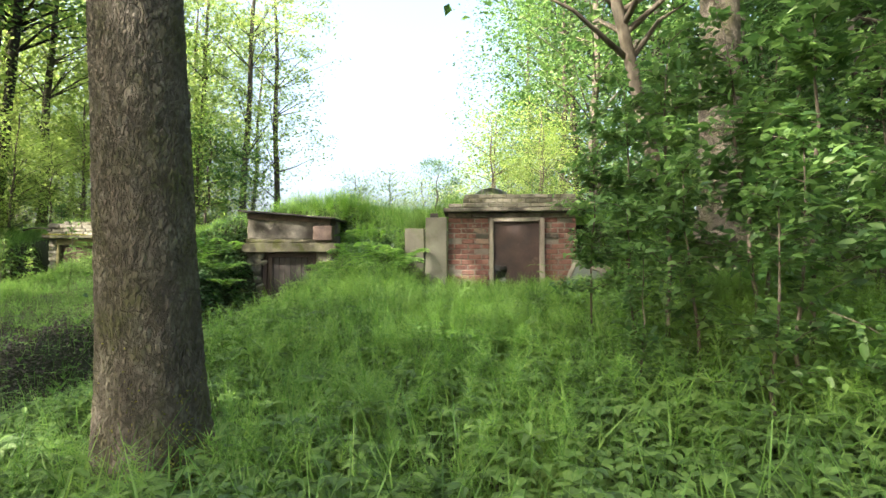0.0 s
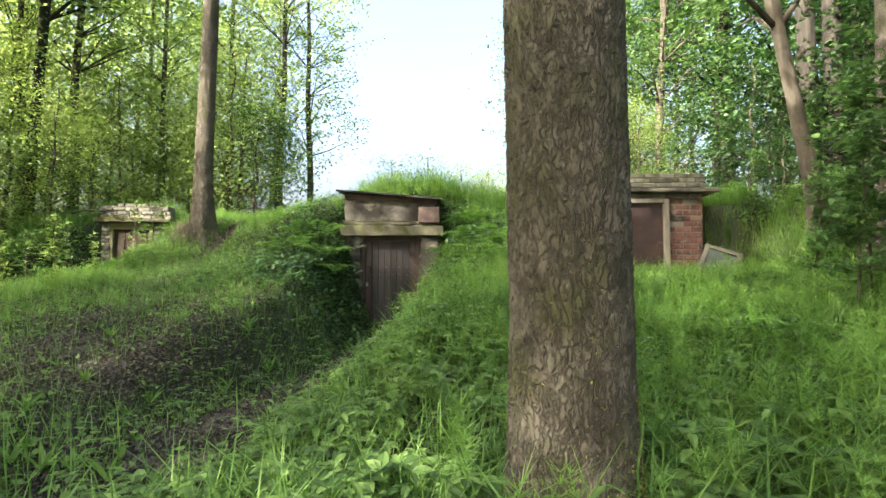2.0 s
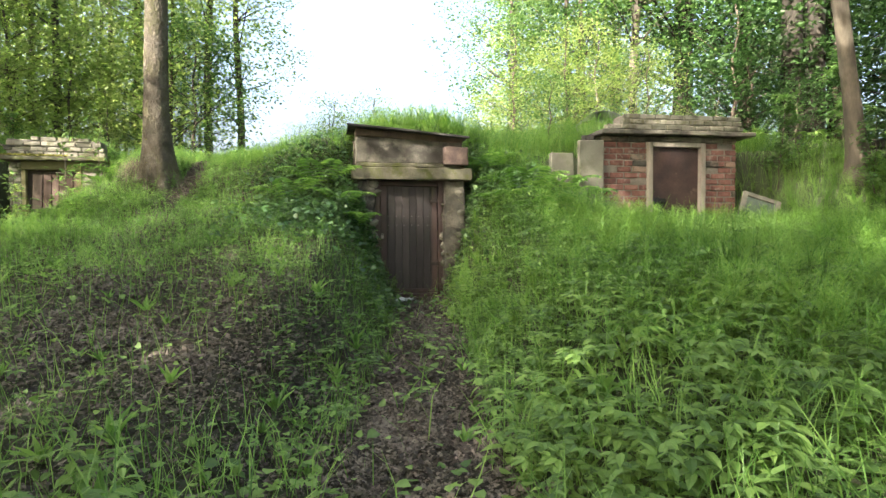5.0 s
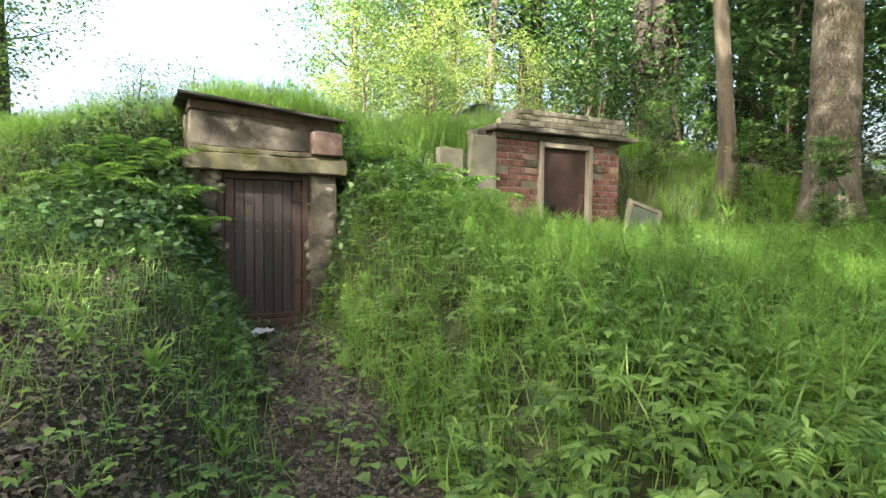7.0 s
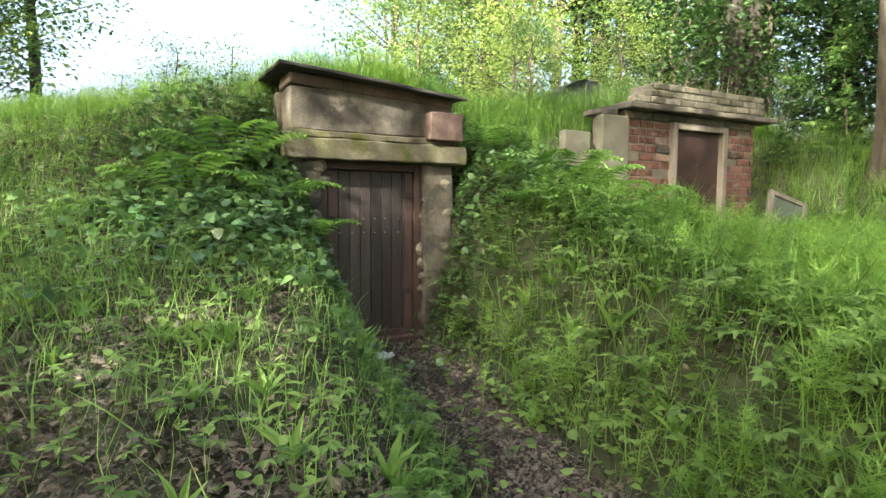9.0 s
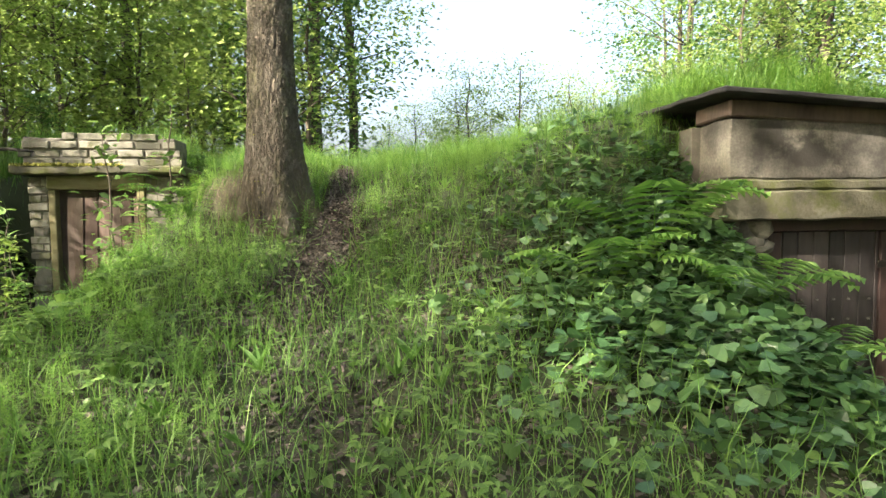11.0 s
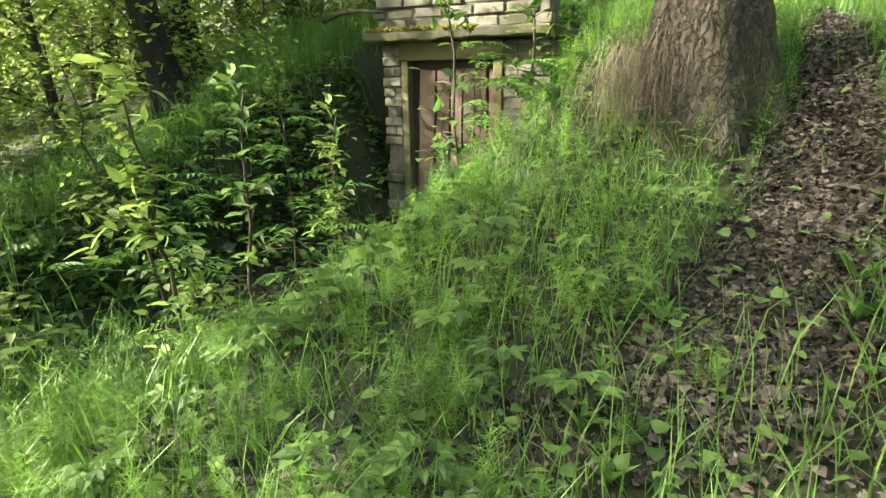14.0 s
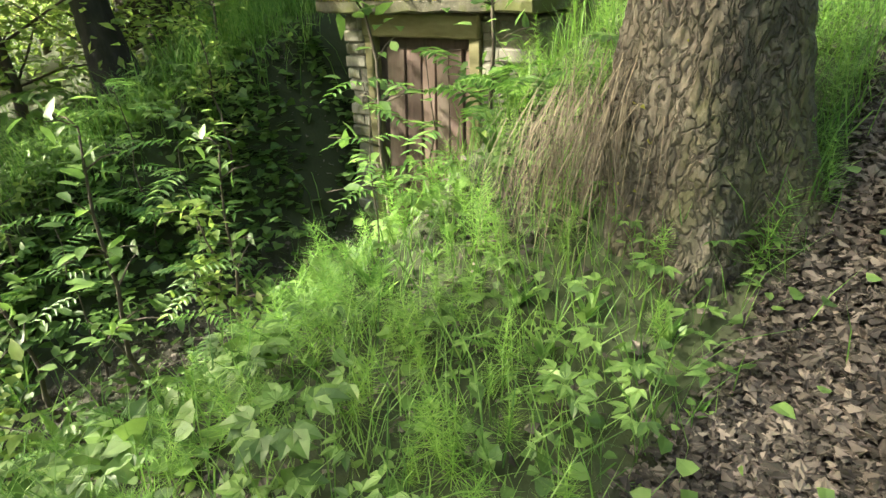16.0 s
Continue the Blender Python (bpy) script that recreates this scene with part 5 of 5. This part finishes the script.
def build_rowan():
    """Young rowans: a thin stem with feathered leaves held out flat."""
    r = random.Random(17)
    t = thing("rowan_sapling", (0, 0, -500), "thin young rowan with feathered light green leaves", "sapling", "rowan saplings")
    stem = [(0.02 * math.sin(2.2 * i), 0.02 * math.cos(1.7 * i), 0.19 * i - 0.05) for i in range(8)]
    part("stem", mesh_from("stem", *tube(stem, [0.008 - 0.0008 * i for i in range(8)], 6), TWIG, True), TWIG, t)
    pieces = []
    for i in range(11):
        base, w = stem[3 + i * 5 // 11], i * 2.4 + r.uniform(-0.3, 0.3)
        c, s_ = math.cos(w), math.sin(w)
        for k in range(1, 8):
            u = k / 7
            p = (base[0] + c * 0.3 * u, base[1] + s_ * 0.3 * u, base[2] + 0.1 * u - 0.16 * u * u)
            for side in ((-1, 1) if k < 7 else (0,)):
                pieces.append(leaf_at(p, w - math.pi / 2 + side * 1.15, r.uniform(-0.3, 0.0), 0.085 - 0.02 * abs(u - 0.5), 0.62))
        pieces.append(stalk(base, (base[0] + c * 0.3, base[1] + s_ * 0.3, base[2] - 0.06), 0.003))
    v, f = bundle(pieces)
    part("foliage", mesh_from("foliage", v, f, LEAF_GRASS), LEAF_GRASS, t)
    for x, y, k in ((-5.2, 14.35, 1.05), (-6.35, 13.7, 0.95), (-6.75, 13.2, 0.8), (-4.95, 13.3, 0.5), (-7.1, 14.0, 0.9), (-5.6, 13.0, 0.55), (3.1, 6.9, 0.5), (-6.0, 12.3, 0.6)):
        copy_thing(t, pose(x, y, float(land(x, y)), 0, 0, r.uniform(0, 360)) @ Matrix.Scale(k, 4))


def build_straw():
    """Last year's dry grass hanging over the tree's roots."""
    n = 420
    x = rng.normal(-4.22, 0.1, n)
    y = rng.normal(13.42, 0.1, n)
    base = np.stack([x, y, land(x, y) + 0.3 + 0.12 * rng.random(n)], -1)
    strip = ([(-0.005, 0, 0), (0.005, 0, 0), (0.004, 0.2, 0.05), (-0.004, 0.2, 0.05), (0.003, 0.42, -0.25), (-0.003, 0.42, -0.25), (0, 0.55, -0.8)], [(0, 1, 2), (0, 2, 3), (3, 2, 4), (3, 4, 5), (5, 4, 6)])
    v, f = scatter(strip, base, rng.normal(2.6, 0.55, n), rng.uniform(0.2, 0.44, n))
    tagged(new("dry_grass_tuft", mesh_from("dry_grass_tuft", v, f, STRAW)), "dry straw-coloured grass hanging over the tree roots", "dry grass", kind="stuff")


def build_saplings():
    big = leaf_bough("sapling", (0, 0, -500), 31, 2.6, 0.7, 1500, 0.1, LEAF_TREE, "leafy young deciduous sapling in the undergrowth")
    mid = leaf_bough("sapling", (0, 0, -500), 37, 1.7, 0.5, 700, 0.09, LEAF_TREE, "young leafy sapling with drooping leaves")
    thin = leaf_bough("sapling", (0, 0, -500), 41, 1.5, 0.28, 90, 0.09, LEAF_HERB, "thin sapling with few light leaves")
    # hazels borrow the leaf colour that is brightened to look sunlit
    hazel = leaf_bough("sapling", (0, 0, -500), 53, 1.5, 0.4, 260, 0.085, LEAF_SUNLIT, "young hazel sapling with bright rounded leaves")
    r = random.Random(14)
    for src, x, y, k in ((big, 3.3, 4.3, 1.15), (big, 4.0, 3.4, 1.2), (big, 3.6, 5.4, 1.0), (mid, 2.7, 3.9, 0.8), (mid, 2.9, 2.7, 0.9), (mid, 3.4, 3.0, 1.1), (big, 2.9, 5.0, 0.8), (mid, 3.1, 3.6, 1.0), (big, 4.2, 4.2, 1.25), (mid, 3.6, 2.3, 1.0), (mid, 2.3, 3.2, 0.7), (big, 4.7, 4.6, 1.1), (mid, 4.4, 5.6, 1.0), (mid, 3.9, 6.3, 0.75),
                         (mid, 4.9, 6.5, 0.8), (mid, 5.6, 7.6, 0.8), (mid, 6.6, 7.4, 0.9), (big, 5.3, 2.8, 1.2), (big, 6.3, 4.6, 1.1), (mid, 6.0, 9.3, 0.9), (mid, 6.7, 8.6, 1.0),
                         (hazel, -6.6, 11.4, 0.85), (hazel, -7.2, 12.2, 1.0), (thin, -6.3, 13.1, 1.0), (hazel, -6.15, 12.4, 1.0), (hazel, -6.9, 11.5, 1.15), (hazel, -5.75, 13.3, 0.7), (thin, -6.75, 12.9, 0.9), (hazel, -7.6, 13.4, 0.8), (hazel, -8.0, 11.6, 1.0), (thin, -5.25, 13.9, 1.05), (thin, -4.85, 14.35, 0.9),
                         (hazel, -7.3, 10.4, 0.8), (hazel, -6.9, 14.6, 0.7), (hazel, -7.4, 15.2, 0.8), (mid, -6.4, 16.2, 0.6), (mid, -4.7, 15.6, 0.5), (thin, -5.95, 13.5, 0.85)):
        copy_thing(src, pose(x, y, float(land(x, y)), 0, 0, r.uniform(0, 360)) @ Matrix.Scale(k, 4))


def build_clutter():
    bm = bmesh.new()
    bmesh.ops.create_grid(bm, x_segments=14, y_segments=9, size=0.5)
    for v in bm.verts:
        n_ = noise.noise_vector(v.co * 4)
        v.co = Vector((v.co.x * 0.32 + 0.03 * n_.x, v.co.y * 0.2 + 0.03 * n_.y, 0.05 + 0.05 * n_.z))
    bmesh.ops.solidify(bm, geom=bm.faces[:], thickness=0.003)
    ob = part("plastic_bag", bm, PAPER, None, smooth=True)
    ob.matrix_basis = pose(-0.72, 10.6, float(land(-0.72, 10.6)) + 0.03, 0, 0, 20)
    tagged(ob, "crumpled pale blue plastic bag before the door", "litter")
    r = random.Random(30)
    for i in range(22):
        x, y = r.choice(((r.uniform(-4.8, -2.6), r.uniform(4.8, 8.5)), (r.uniform(-4.2, -3.0), r.uniform(10.5, 13.0)), (r.uniform(-6.5, -5), r.uniform(12, 14))))
        w, n_ = r.uniform(0, 6.28), r.uniform(0.12, 0.32)
        pts = [(x + n_ * k * math.cos(w + 0.15 * k), y + n_ * k * math.sin(w + 0.15 * k), 0) for k in (-1, -0.4, 0.3, 1)]
        pts = [(a, b, float(land(a, b)) + 0.012) for a, b, _ in pts]
        ob = new("fallen_twig", mesh_from("fallen_twig", *tube(pts, [0.007, 0.008, 0.006, 0.003], 6), TWIG, True))
        tagged(ob, "dry fallen twig on the ground", "twig", "fallen twigs")
    # dead branch by the old cellar
    for name, label, pts, rad in (("dead_branch", "dark dead branch over the old cellar's corner", [(-7.0, 15.6, 2.72), (-6.7, 15.35, 2.76), (-6.4, 15.15, 2.75), (-6.15, 15.02, 2.72)], 0.022),
                                  ("fallen_log", "dark fallen trunk lying in the shaded forest", [(7.4, 9.6, 2.75), (8.6, 9.0, 2.85), (10.2, 8.3, 2.7), (12.0, 7.4, 2.6)], 0.11)):
        pts = [Vector(p) for p in pts]
        ob = new(name, mesh_from(name, *tube(pts, [rad, rad * 0.95, rad * 0.8, rad * 0.5], 9), BARK_SHADE, True))
        tagged(ob, label, "branch")
    # tall dry stems on the brick cellar's roof
    n = 60
    x = rng.uniform(2.9, 5.0, n)
    y = 10.15 - 0.3 * (x - 2.9) + rng.uniform(-0.1, 0.5, n)
    reed = ([(-0.006, 0, 0), (0.006, 0, 0), (0.02, 0.05, 1.0)], [(0, 1, 2)])
    v, f = scatter(reed, np.stack([x, y, np.full(n, 2.9)], -1), rng.uniform(0, 6.28, n), rng.uniform(0.4, 0.95, n), np.abs(rng.normal(0, 0.14, n)), rng.uniform(0, 6.28, n))
    tagged(new("dry_stalks", mesh_from("dry_stalks", v, f, STRAW)), "tall dry stalks on the cellar roof", "dry grass", kind="stuff")
    # turf over the brick cellar and the old cellar
    for name, cx, cy, turn, w, z in (("roof_turf", 3.84, 9.63, -17, 1.2, 2.98), ("roof_turf", -5.65, 15.17, -10, 0.75, 2.8)):
        n = 2600
        u, v_ = rng.uniform(-w * 1.15, w, n), rng.uniform(0.25, 1.3, n)
        a = radians(turn)
        px, py = cx + u * math.cos(a) - v_ * math.sin(a), cy + u * math.sin(a) + v_ * math.cos(a)
        v, f = scatter(blade(0.8), np.stack([px, py, np.full(n, z) - 0.05 + 0 * px], -1), rng.uniform(0, 6.28, n), rng.uniform(0.15, 0.45, n), np.abs(rng.normal(0, 0.35, n)), rng.uniform(0, 6.28, n))
        tagged(new(name, mesh_from(name, v, f, LEAF_GRASS)), "grassy turf over the cellar roof", "grass", kind="stuff")


sow_ground_cover()
build_fern()
build_maple_seedling()
build_rowan()
build_straw()
build_saplings()
build_clutter()
